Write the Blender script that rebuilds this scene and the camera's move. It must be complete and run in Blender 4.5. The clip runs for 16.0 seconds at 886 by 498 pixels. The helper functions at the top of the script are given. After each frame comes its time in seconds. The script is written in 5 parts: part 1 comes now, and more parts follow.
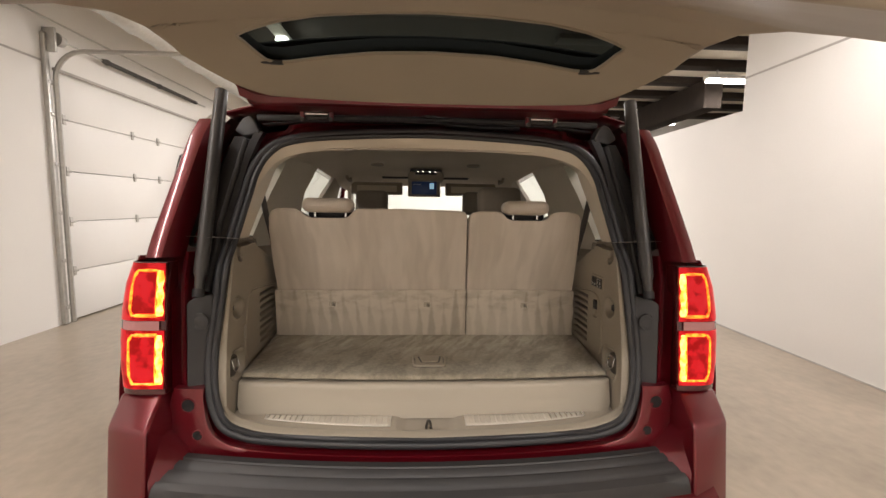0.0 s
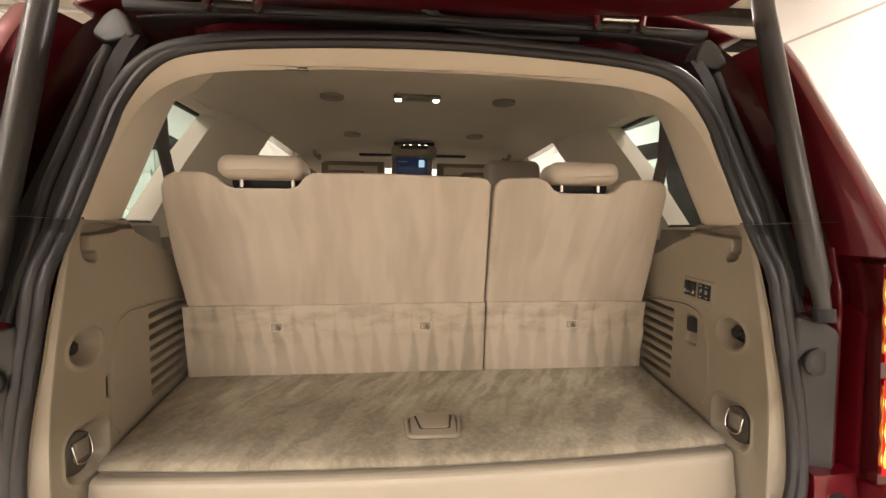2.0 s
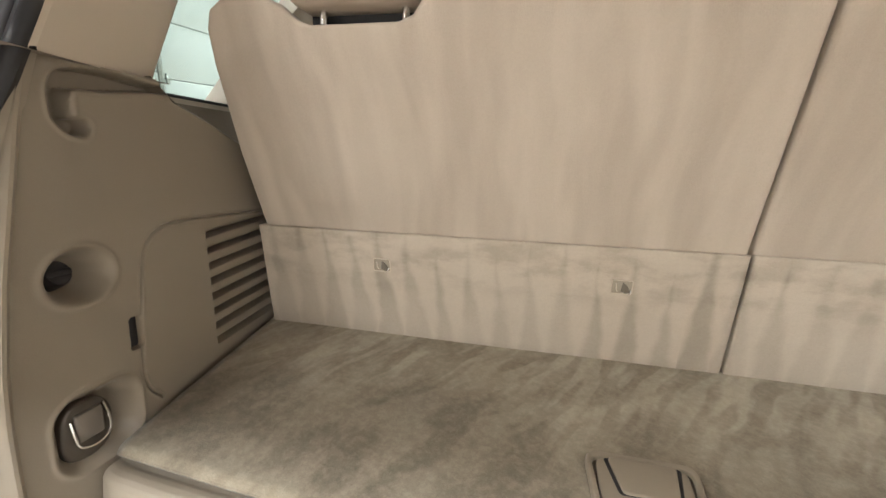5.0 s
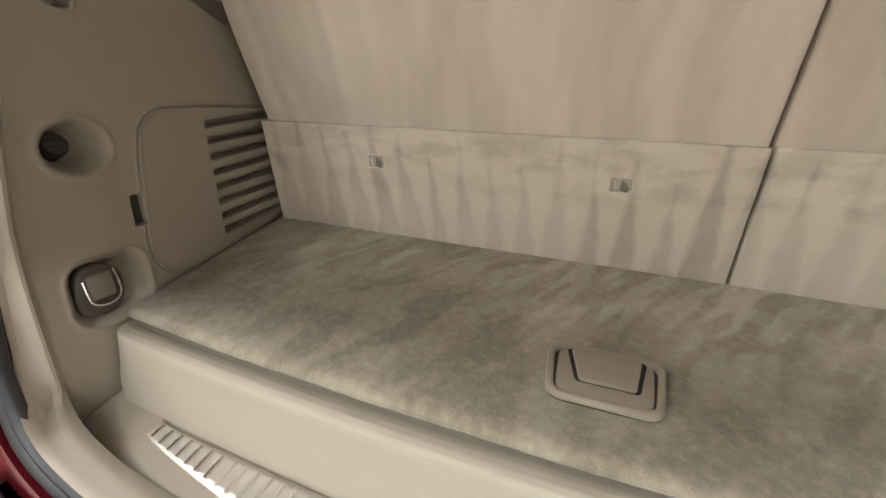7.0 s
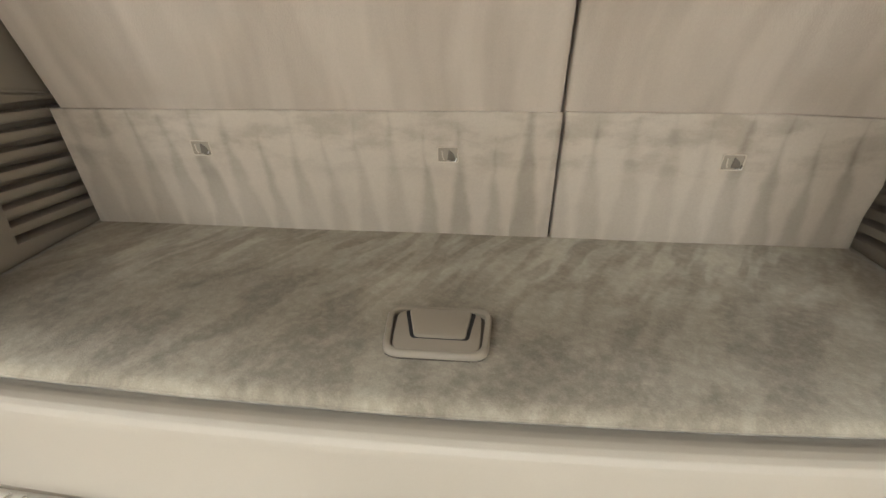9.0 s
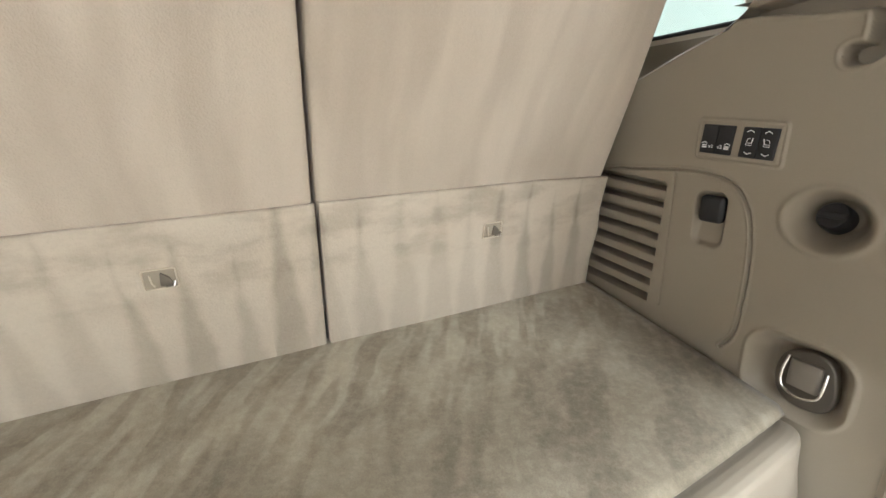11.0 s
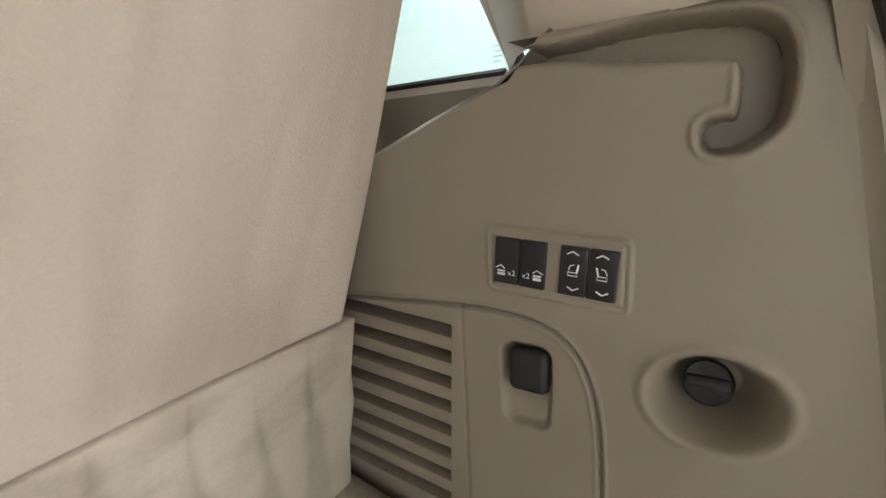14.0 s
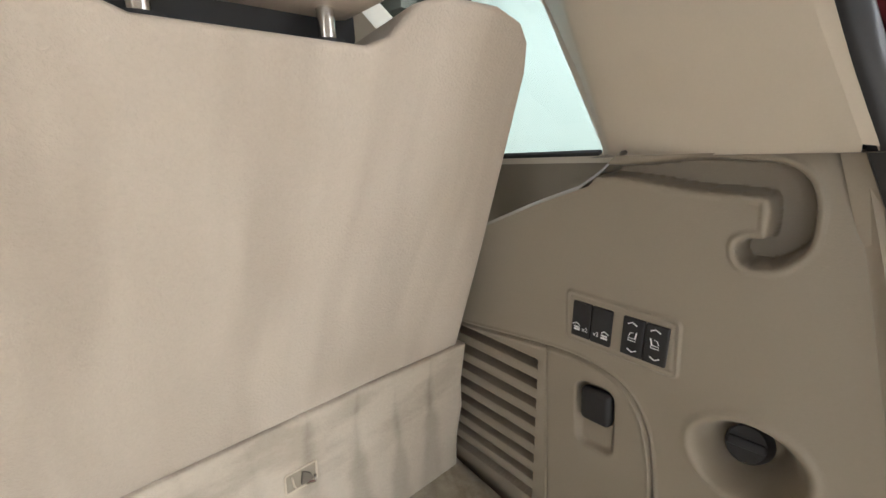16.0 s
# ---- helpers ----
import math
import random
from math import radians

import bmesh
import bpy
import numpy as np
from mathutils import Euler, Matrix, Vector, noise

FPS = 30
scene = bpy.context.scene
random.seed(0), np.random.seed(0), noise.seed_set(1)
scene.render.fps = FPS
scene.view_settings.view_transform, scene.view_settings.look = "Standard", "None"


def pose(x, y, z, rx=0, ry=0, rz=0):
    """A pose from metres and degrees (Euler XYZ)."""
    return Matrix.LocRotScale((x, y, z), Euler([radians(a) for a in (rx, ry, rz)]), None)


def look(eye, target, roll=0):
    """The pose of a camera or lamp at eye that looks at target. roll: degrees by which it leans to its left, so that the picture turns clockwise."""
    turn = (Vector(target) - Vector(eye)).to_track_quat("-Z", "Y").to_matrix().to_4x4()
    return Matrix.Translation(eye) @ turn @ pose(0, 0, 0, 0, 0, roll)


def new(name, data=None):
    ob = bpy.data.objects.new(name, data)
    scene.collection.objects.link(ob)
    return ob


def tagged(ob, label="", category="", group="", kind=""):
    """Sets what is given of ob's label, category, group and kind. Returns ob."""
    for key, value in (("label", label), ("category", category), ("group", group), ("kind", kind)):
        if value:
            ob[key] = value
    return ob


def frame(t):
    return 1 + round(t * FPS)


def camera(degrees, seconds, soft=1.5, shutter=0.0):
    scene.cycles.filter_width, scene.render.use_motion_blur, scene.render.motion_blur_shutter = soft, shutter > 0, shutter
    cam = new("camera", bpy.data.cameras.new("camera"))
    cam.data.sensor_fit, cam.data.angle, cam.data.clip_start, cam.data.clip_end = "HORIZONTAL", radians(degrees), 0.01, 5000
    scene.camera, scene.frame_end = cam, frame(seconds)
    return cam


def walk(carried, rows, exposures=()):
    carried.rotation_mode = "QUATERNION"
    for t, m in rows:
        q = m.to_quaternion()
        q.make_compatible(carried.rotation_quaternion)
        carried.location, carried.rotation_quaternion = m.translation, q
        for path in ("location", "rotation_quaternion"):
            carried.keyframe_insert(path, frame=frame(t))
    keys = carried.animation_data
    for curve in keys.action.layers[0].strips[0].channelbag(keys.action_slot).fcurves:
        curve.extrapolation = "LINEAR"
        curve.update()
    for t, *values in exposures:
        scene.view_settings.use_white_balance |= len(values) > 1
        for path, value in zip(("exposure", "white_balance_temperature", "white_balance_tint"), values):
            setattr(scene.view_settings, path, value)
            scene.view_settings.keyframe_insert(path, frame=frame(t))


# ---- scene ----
cam = camera(92.7, 16.0)
PATH = [
    (0, (-0.029, 0.055, 1.37), (0.074, 2.051, 1.294), 0.7),
    (0.5, (-0.06, 0.164, 1.347), (0.074, 2.158, 1.277), 0.6),
    (1, (-0.078, 0.299, 1.329), (0.083, 2.291, 1.25), 0.5),
    (1.5, (-0.065, 0.506, 1.331), (0.11, 2.497, 1.245), 0.5),
    (2, (-0.064, 0.695, 1.331), (0.124, 2.683, 1.236), 0.4),
    (2.5, (-0.07, 0.882, 1.303), (0.113, 2.871, 1.197), 0.3),
    (3, (-0.094, 1.031, 1.294), (0.055, 3.021, 1.167), 0.4),
    (3.5, (-0.092, 1.156, 1.272), (-0.031, 3.148, 1.111), 0.7),
    (4, (-0.105, 1.179, 1.271), (-0.193, 3.163, 1.038), 1.1),
    (4.5, (-0.145, 1.166, 1.261), (-0.417, 3.122, 0.949), 1.5),
    (7, (-0.034, 1.196, 1.182), (-0.673, 2.959, 0.485), 1.8),
    (7.5, (0.002, 1.2, 1.167), (-0.581, 2.98, 0.466), 2.0),
    (8, (0.023, 1.198, 1.161), (-0.467, 3.002, 0.449), 1.7),
    (8.5, (0.039, 1.195, 1.157), (-0.316, 3.029, 0.443), 1.1),
    (9, (0.047, 1.195, 1.157), (-0.109, 3.06, 0.451), 0.6),
    (11.5, (0.115, 1.407, 1.238), (1.211, 2.992, 0.704), -1.7),
    (12, (0.169, 1.471, 1.254), (1.496, 2.882, 0.754), -2.0),
    (12.5, (0.254, 1.507, 1.271), (1.737, 2.756, 0.78), -2.7),
    (13, (0.306, 1.529, 1.281), (1.893, 2.647, 0.8), -3.2),
    (13.5, (0.336, 1.552, 1.283), (1.979, 2.596, 0.826), -2.9),
    (14, (0.361, 1.579, 1.271), (2.026, 2.593, 0.826), -2.8),
    (14.5, (0.377, 1.596, 1.265), (2.037, 2.617, 0.813), -2.9),
    (15, (0.367, 1.578, 1.287), (1.956, 2.697, 0.814), -3.4),
    (15.5, (0.326, 1.542, 1.32), (1.812, 2.798, 0.857), -3.2),
    (16, (0.297, 1.499, 1.357), (1.593, 2.954, 0.905), -3.1),
]
# the car leans nose-down by this much on the level floor; the path is told in the car's own frame
CAR_M = Matrix.Translation((0, 1.4, 0)) @ Matrix.Rotation(radians(-3.7), 4, "X") @ Matrix.Translation((0, -1.4, 0))
walk(cam, [(t, CAR_M @ look(eye, target, roll)) for t, eye, target, roll in PATH],
     [(0, -0.77, 6450, 15), (0.5, -0.78, 6450, 15), (1, -0.58, 6650, 15), (1.5, -0.36, 6850, 16), (2, 0.0, 6900, 16), (2.5, 0.26, 6850, 13), (3, 0.34, 6400, 11), (3.5, 0.30, 6150, 10), (4.5, 0.18, 5950, 10), (7, -0.13, 5800, 8), (9, -0.13, 5700, 7), (11.5, 0.40, 5550, 5), (12, 0.32, 5550, 4), (12.5, 0.03, 5550, 4), (13, 0.02, 5550, 4), (13.5, 0.17, 5500, 6), (14, 0.28, 5500, 7), (14.5, 0.33, 5500, 7), (15.5, 0.37, 5500, 7), (16, 0.33, 5500, 8)])


# ---- world and lights ----
world = bpy.data.worlds.new("garage_air")
scene.world = world
world.use_nodes = True
world.node_tree.nodes["Background"].inputs[0].default_value = (0.9, 0.95, 1.0, 1)
world.node_tree.nodes["Background"].inputs[1].default_value = 0.02


# ---- materials ----
def mat(name, base, rough=0.6, metal=0.0, vary=0.12, scale=6.0, fine=120.0, bump=0.0, bump_scale=300.0,
        coat=0.0, stretch=(1, 1, 1), sheen=0.0, tint=None):
    """A Principled surface whose colour varies at two scales, with fine relief."""
    m = bpy.data.materials.new(name)
    m.use_nodes = True
    nt = m.node_tree
    b = nt.nodes["Principled BSDF"]
    b.inputs["Roughness"].default_value = rough
    b.inputs["Metallic"].default_value = metal
    b.inputs["Coat Weight"].default_value = coat
    b.inputs["Coat Roughness"].default_value = 0.06
    b.inputs["Sheen Weight"].default_value = sheen
    co = nt.nodes.new("ShaderNodeTexCoord")
    mp = nt.nodes.new("ShaderNodeMapping")
    mp.inputs["Scale"].default_value = stretch
    nt.links.new(co.outputs["Object"], mp.inputs["Vector"])
    big = nt.nodes.new("ShaderNodeTexNoise")
    big.inputs["Scale"].default_value = scale
    big.inputs["Detail"].default_value = 4
    small = nt.nodes.new("ShaderNodeTexNoise")
    small.inputs["Scale"].default_value = fine
    small.inputs["Detail"].default_value = 3
    for n in (big, small):
        nt.links.new(mp.outputs["Vector"], n.inputs["Vector"])
    mixn = nt.nodes.new("ShaderNodeMix")
    mixn.data_type = "FLOAT"
    mixn.inputs["Factor"].default_value = 0.35
    nt.links.new(big.outputs["Fac"], mixn.inputs["A"])
    nt.links.new(small.outputs["Fac"], mixn.inputs["B"])
    ramp = nt.nodes.new("ShaderNodeValToRGB")
    dark = tint or base
    ramp.color_ramp.elements[0].position, ramp.color_ramp.elements[1].position = 0.3, 0.7
    ramp.color_ramp.elements[0].color = (*[c * (1 - vary) for c in dark], 1)
    ramp.color_ramp.elements[1].color = (*[min(1, c * (1 + vary)) for c in base], 1)
    nt.links.new(mixn.outputs["Result"], ramp.inputs["Fac"])
    nt.links.new(ramp.outputs["Color"], b.inputs["Base Color"])
    if bump:
        bt = nt.nodes.new("ShaderNodeTexNoise")
        bt.inputs["Scale"].default_value = bump_scale
        bt.inputs["Detail"].default_value = 2
        nt.links.new(co.outputs["Object"], bt.inputs["Vector"])
        bp = nt.nodes.new("ShaderNodeBump")
        bp.inputs["Strength"].default_value = bump
        bp.inputs["Distance"].default_value = 0.002
        nt.links.new(bt.outputs["Fac"], bp.inputs["Height"])
        nt.links.new(bp.outputs["Normal"], b.inputs["Normal"])
    return m


def glow(name, colour, strength):
    m = bpy.data.materials.new(name)
    m.use_nodes = True
    b = m.node_tree.nodes["Principled BSDF"]
    b.inputs["Base Color"].default_value = (*[min(1, c) for c in colour], 1)
    b.inputs["Roughness"].default_value = 0.3
    b.inputs["Emission Color"].default_value = (*colour, 1)
    b.inputs["Emission Strength"].default_value = strength
    return m


def glass(name, colour, gloss=0.04):
    m = bpy.data.materials.new(name)
    m.use_nodes = True
    nt = m.node_tree
    nt.nodes.remove(nt.nodes["Principled BSDF"])
    t = nt.nodes.new("ShaderNodeBsdfTransparent")
    t.inputs[0].default_value = (*colour, 1)
    g = nt.nodes.new("ShaderNodeBsdfGlossy")
    g.inputs["Roughness"].default_value = gloss
    lw = nt.nodes.new("ShaderNodeLayerWeight")
    lw.inputs["Blend"].default_value = 0.5
    pw = nt.nodes.new("ShaderNodeMath")
    pw.operation = "POWER"
    pw.inputs[1].default_value = 4.0
    nt.links.new(lw.outputs["Facing"], pw.inputs[0])
    f = nt.nodes.new("ShaderNodeMapRange")
    f.inputs["To Min"].default_value, f.inputs["To Max"].default_value = 0.04, 0.7
    nt.links.new(pw.outputs[0], f.inputs["Value"])
    mx = nt.nodes.new("ShaderNodeMixShader")
    nt.links.new(f.outputs[0], mx.inputs[0])
    nt.links.new(t.outputs[0], mx.inputs[1])
    nt.links.new(g.outputs[0], mx.inputs[2])
    nt.links.new(mx.outputs[0], nt.nodes["Material Output"].inputs["Surface"])
    return m


class Graph:
    """Short hand for a tree of value nodes."""

    def __init__(self, nt):
        self.nt = nt
        self.co = nt.nodes.new("ShaderNodeTexCoord").outputs["Object"]
        sep = nt.nodes.new("ShaderNodeSeparateXYZ")
        nt.links.new(self.co, sep.inputs[0])
        self.x, self.y, self.z = sep.outputs

    def feed(self, socket, v):
        if isinstance(v, (int, float)):
            socket.default_value = v
        else:
            self.nt.links.new(v, socket)

    def op(self, kind, a, b=0.0):
        n = self.nt.nodes.new("ShaderNodeMath")
        n.operation = kind
        self.feed(n.inputs[0], a)
        self.feed(n.inputs[1], b)
        return n.outputs[0]

    def mul(self, a, b):
        return self.op("MULTIPLY", a, b)

    def plus(self, *terms):
        total = terms[0]
        for t in terms[1:]:
            total = self.op("ADD", total, t)
        return total

    def step(self, lo, hi, v):
        n = self.nt.nodes.new("ShaderNodeMapRange")
        n.interpolation_type = "SMOOTHSTEP"
        self.feed(n.inputs["Value"], v)
        self.feed(n.inputs["From Min"], lo)
        self.feed(n.inputs["From Max"], hi)
        return n.outputs["Result"]

    def vec(self, x, y, z=0.0):
        n = self.nt.nodes.new("ShaderNodeCombineXYZ")
        for s, v in zip(n.inputs, (x, y, z)):
            self.feed(s, v)
        return n.outputs[0]

    def cloud(self, scale, detail=2.0, where=None, rough=0.5):
        n = self.nt.nodes.new("ShaderNodeTexNoise")
        n.inputs["Scale"].default_value = scale
        n.inputs["Detail"].default_value = detail
        n.inputs["Roughness"].default_value = rough
        self.nt.links.new(where or self.co, n.inputs["Vector"])
        return n.outputs["Fac"]

    def dice(self, v, turn=0.0):
        n = self.nt.nodes.new("ShaderNodeTexWhiteNoise")
        n.noise_dimensions = "1D"
        self.feed(n.inputs["W"], self.plus(v, turn))
        return n.outputs["Value"]


def pile(name, base, pattern, fibre=0.2, clump=170.0):
    """Brushed carpet pile. pattern(g) gives the lightness that the laid nap has at a place, about 1."""
    m = bpy.data.materials.new(name)
    m.use_nodes = True
    nt = m.node_tree
    b = nt.nodes["Principled BSDF"]
    b.inputs["Roughness"].default_value = 0.95
    b.inputs["Sheen Weight"].default_value = 0.15
    b.inputs["Sheen Roughness"].default_value = 0.6
    g = Graph(nt)
    grain = g.plus(g.mul(g.cloud(clump, 4, rough=0.65), 0.65), g.mul(g.cloud(520, 2), 0.35))
    tone = g.plus(pattern(g), g.mul(g.plus(grain, -0.5), fibre * 2.2))
    sc = nt.nodes.new("ShaderNodeVectorMath")
    sc.operation = "MULTIPLY"
    sc.inputs[0].default_value = base
    nt.links.new(g.vec(g.op("POWER", tone, 0.94), tone, g.op("POWER", tone, 1.09)), sc.inputs[1])
    nt.links.new(sc.outputs["Vector"], b.inputs["Base Color"])
    bp = nt.nodes.new("ShaderNodeBump")
    bp.inputs["Strength"].default_value = 0.35
    bp.inputs["Distance"].default_value = 0.003
    nt.links.new(grain, bp.inputs["Height"])
    nt.links.new(bp.outputs["Normal"], b.inputs["Normal"])
    return m


def nap_flap(g):
    """Upright drop-shaped brush strokes low down, blots above them."""
    h = g.mul(g.plus(g.z, -0.92), 5.0)
    q = g.mul(g.plus(g.x, g.mul(g.plus(g.cloud(8, 2), -0.5), 0.035), g.mul(g.z, 0.06)), 1 / 0.052)
    cell = g.op("FLOOR", q)
    tri = g.mul(g.op("ABSOLUTE", g.plus(g.op("FRACT", q), -0.5)), 2.0)
    d1, d2 = g.dice(cell, 0.3), g.dice(cell, 17.7)
    width = g.plus(0.90, g.mul(h, -0.90), g.mul(g.plus(d1, -0.5), 0.42), g.mul(g.plus(g.cloud(26, 3), -0.5), 0.55))
    dark = g.op("SUBTRACT", 1.0, g.step(g.plus(width, -0.32), g.plus(width, 0.22), tri))
    lane = g.step(0.36, 0.56, g.cloud(5.0, 1))
    dark = g.mul(g.mul(dark, g.plus(0.65, g.mul(d2, 0.35))), g.plus(0.55, g.mul(lane, 0.45)))
    blot = g.mul(g.step(0.42, 0.64, g.cloud(1.0, 4, g.vec(g.mul(g.x, 11), g.mul(g.z, 24)), 0.55)), g.step(0.42, 0.75, h))
    soft = g.mul(g.plus(g.cloud(14, 3), -0.5), 0.22)
    return g.plus(1.16, g.mul(dark, -0.38), g.mul(blot, -0.26), soft)


def nap_back(g):
    """Broad upright strokes, faint, each with one firmer edge."""
    wx = g.plus(g.x, g.mul(g.plus(g.cloud(3, 2), -0.5), 0.06), g.mul(g.mul(g.x, g.z), -0.12))
    one = g.step(0.44, 0.56, g.cloud(1.0, 2.5, g.vec(g.mul(wx, 13), g.mul(g.z, 2.6))))
    two = g.step(0.40, 0.62, g.cloud(1.0, 2, g.vec(g.mul(wx, 30), g.mul(g.z, 4.0), 7.0)))
    return g.plus(0.925, g.mul(one, 0.13), g.mul(two, 0.07), g.mul(g.plus(g.cloud(5, 3), -0.5), 0.22))


def nap_floor(g):
    """Slanting short strokes and a lighter tone towards the back, wider patches, a lighter front rim, clumped fibres
    all over.
    """
    back = g.step(1.66, 1.82, g.plus(g.y, g.mul(g.plus(g.cloud(7, 2), -0.5), 0.22)))
    lean = g.plus(g.x, g.mul(g.y, -0.62), g.mul(g.plus(g.cloud(5, 2), -0.5), 0.07))
    along = g.plus(g.mul(g.x, 0.5), g.y)
    short = g.step(0.44, 0.56, g.cloud(1.0, 1.5, g.vec(g.mul(lean, 34), g.mul(along, 8))))
    wide = g.step(0.43, 0.57, g.cloud(1.0, 3, g.vec(g.mul(lean, 16), g.mul(along, 7), 4.0)))
    speck = g.step(0.42, 0.66, g.cloud(1.0, 4, g.vec(g.mul(lean, 60), g.mul(along, 70), 2.0), 0.75))
    rim = g.step(0.027, 0.012, g.plus(g.y, -1.526, g.mul(g.mul(g.x, g.x), -0.075), g.mul(g.plus(g.cloud(90, 2), -0.5), 0.016)))
    stroke = g.plus(g.mul(back, g.mul(short, 0.34)), g.mul(wide, 0.24))
    return g.plus(0.68, stroke, g.mul(back, 0.20), g.mul(g.plus(speck, -0.5), 0.19), g.mul(g.plus(g.cloud(7, 3), -0.5), 0.28), g.mul(rim, 0.12))


PAINT = mat("maroon_metallic_paint", (0.122, 0.0026, 0.008), 0.30, 0.45, 0.06, 3, 900, coat=0.75)
SHELL_DARK = mat("body_underside_black", (0.02, 0.02, 0.02), 0.7)
TRIM = mat("tan_grained_plastic", (0.27, 0.232, 0.178), 0.5, 0, 0.035, 5, 400, bump=0.12, bump_scale=700)
# the trim's tan, lightened to make up for weak bounce light under the gate
GATE_TRIM_LIFTED = mat("tan_gate_plastic_lightened", (0.335, 0.288, 0.222), 0.5, 0, 0.035, 5, 400, bump=0.12, bump_scale=700)
TRIM_LIGHT = mat("light_beige_plastic", (0.345, 0.304, 0.241), 0.5, 0, 0.03, 4, 500, bump=0.08, bump_scale=800)
PALE = mat("pale_cream_plastic", (0.60, 0.53, 0.425), 0.5, 0, 0.03, 4, 500, bump=0.08, bump_scale=800)
POCKET = mat("dark_brown_plastic", (0.075, 0.062, 0.047), 0.45, 0, 0.06, 6, 400, bump=0.1, bump_scale=700)
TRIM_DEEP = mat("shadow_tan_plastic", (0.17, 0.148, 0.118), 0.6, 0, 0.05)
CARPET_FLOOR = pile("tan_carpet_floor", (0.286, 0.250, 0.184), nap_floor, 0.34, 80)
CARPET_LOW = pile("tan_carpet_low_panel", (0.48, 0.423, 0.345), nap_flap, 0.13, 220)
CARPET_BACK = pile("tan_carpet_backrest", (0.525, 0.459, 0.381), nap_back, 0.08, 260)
LEATHER = mat("beige_leather", (0.50, 0.435, 0.355), 0.45, 0, 0.05, 10, 300, bump=0.2, bump_scale=500)
SEAT_DARK = mat("taupe_seat_fabric", (0.30, 0.262, 0.22), 0.8, 0, 0.08)
HEADLINER = mat("grey_beige_headliner", (0.66, 0.60, 0.51), 0.95, 0, 0.05, 4, 500, bump=0.15, bump_scale=900)
RUBBER = mat("black_rubber", (0.022, 0.022, 0.024), 0.45, 0, 0.15, 8, 200)
GREY = mat("dark_grey_plastic", (0.027, 0.026, 0.026), 0.5, 0, 0.08, 6, 400, bump=0.1)
STRUT = mat("satin_grey_strut", (0.05, 0.047, 0.045), 0.38, 0.2, 0.08)
BLACK = mat("black_plastic", (0.012, 0.012, 0.014), 0.4, 0, 0.1)
HOLE = mat("hole_shade_black", (0.004, 0.002, 0.002), 0.9)
BLACK_SOFT = mat("black_satin_plastic", (0.014, 0.014, 0.016), 0.6, 0, 0.1)
CHROME = mat("bright_metal", (0.75, 0.74, 0.72), 0.22, 1.0, 0.05)
STEEL = mat("brushed_sill_metal", (0.74, 0.70, 0.63), 0.36, 0.6, 0.08, 30, 400)
ICON = mat("white_icon_print", (0.85, 0.85, 0.85), 0.6, 0, 0.01)
GLASS = glass("green_tinted_glass", (0.47, 0.60, 0.575))
FRIT = mat("black_glass_border", (0.004, 0.005, 0.0045), 0.8, 0, 0.1)
FRIT.node_tree.nodes["Principled BSDF"].inputs["Specular IOR Level"].default_value = 0.12
GLASS_CLEAR = glass("clear_glass", (0.84, 0.90, 0.87))
GLASS_DARK = glass("privacy_glass", (0.42, 0.52, 0.49))
LENS = glow("lit_red_lens", (0.95, 0.004, 0.004), 1.0)
LENS.node_tree.nodes["Principled BSDF"].inputs["Base Color"].default_value = (0.2, 0.002, 0.003, 1)
LENS.node_tree.nodes["Principled BSDF"].inputs["Specular IOR Level"].default_value = 0.15
LED = glow("amber_white_led_bar", (1.0, 0.30, 0.012), 2.2)
LED_HOT = glow("hot_led_end", (1.0, 0.55, 0.06), 4.5)
for lit, lo, hi, scale in ((LENS, (0.42, 0.0, 0.001), (1.0, 0.022, 0.03), 26), (LED, (1.0, 0.05, 0.004), (1.0, 0.42, 0.03), 60), (LED_HOT, (1.0, 0.16, 0.01), (1.0, 0.70, 0.16), 48)):
    tree = lit.node_tree
    gg = Graph(tree)
    rp = tree.nodes.new("ShaderNodeValToRGB")
    rp.color_ramp.elements[0].position, rp.color_ramp.elements[1].position = 0.38, 0.60
    rp.color_ramp.elements[0].color, rp.color_ramp.elements[1].color = (*lo, 1), (*hi, 1)
    tree.links.new(gg.cloud(scale, 2), rp.inputs["Fac"])
    tree.links.new(rp.outputs["Color"], tree.nodes["Principled BSDF"].inputs["Emission Color"])
LENS_CLEAR = mat("dim_clear_reverse_lens", (0.45, 0.2, 0.2), 0.15, 0, 0.1)
LENS_DARK = mat("dark_red_lens_rim", (0.05, 0.004, 0.005), 0.2, 0, 0.1, coat=0.6)
DOME = glow("dome_lamp_bulb", (1.0, 0.9, 0.72), 9.0)
SCREEN = glow("dark_blue_screen", (0.006, 0.012, 0.03), 1.0)
SCREEN_MARK = glow("screen_mark", (0.35, 0.6, 0.75), 1.0)
BELT = mat("grey_belt_webbing", (0.115, 0.1, 0.095), 0.8, 0, 0.05, 30, 800, bump=0.3)
WALL = mat("white_painted_panel", (0.80, 0.785, 0.75), 0.55, 0, 0.025, 1.2, 60)
DOOR = mat("white_steel_door", (0.80, 0.79, 0.76), 0.45, 0, 0.02, 1.5, 80)
GALV = mat("galvanised_steel", (0.5, 0.49, 0.46), 0.45, 0.7, 0.12, 20, 150)
DARKSTEEL = mat("dark_oiled_steel", (0.06, 0.055, 0.05), 0.5, 0.6, 0.2)
CONCRETE = mat("sealed_concrete", (0.36, 0.305, 0.238), 0.3, 0, 0.26, 1.1, 14, bump=0.05, bump_scale=60, stretch=(1, 0.7, 1))
JOIST = mat("dark_brown_joist", (0.022, 0.014, 0.009), 0.9, 0, 0.3)
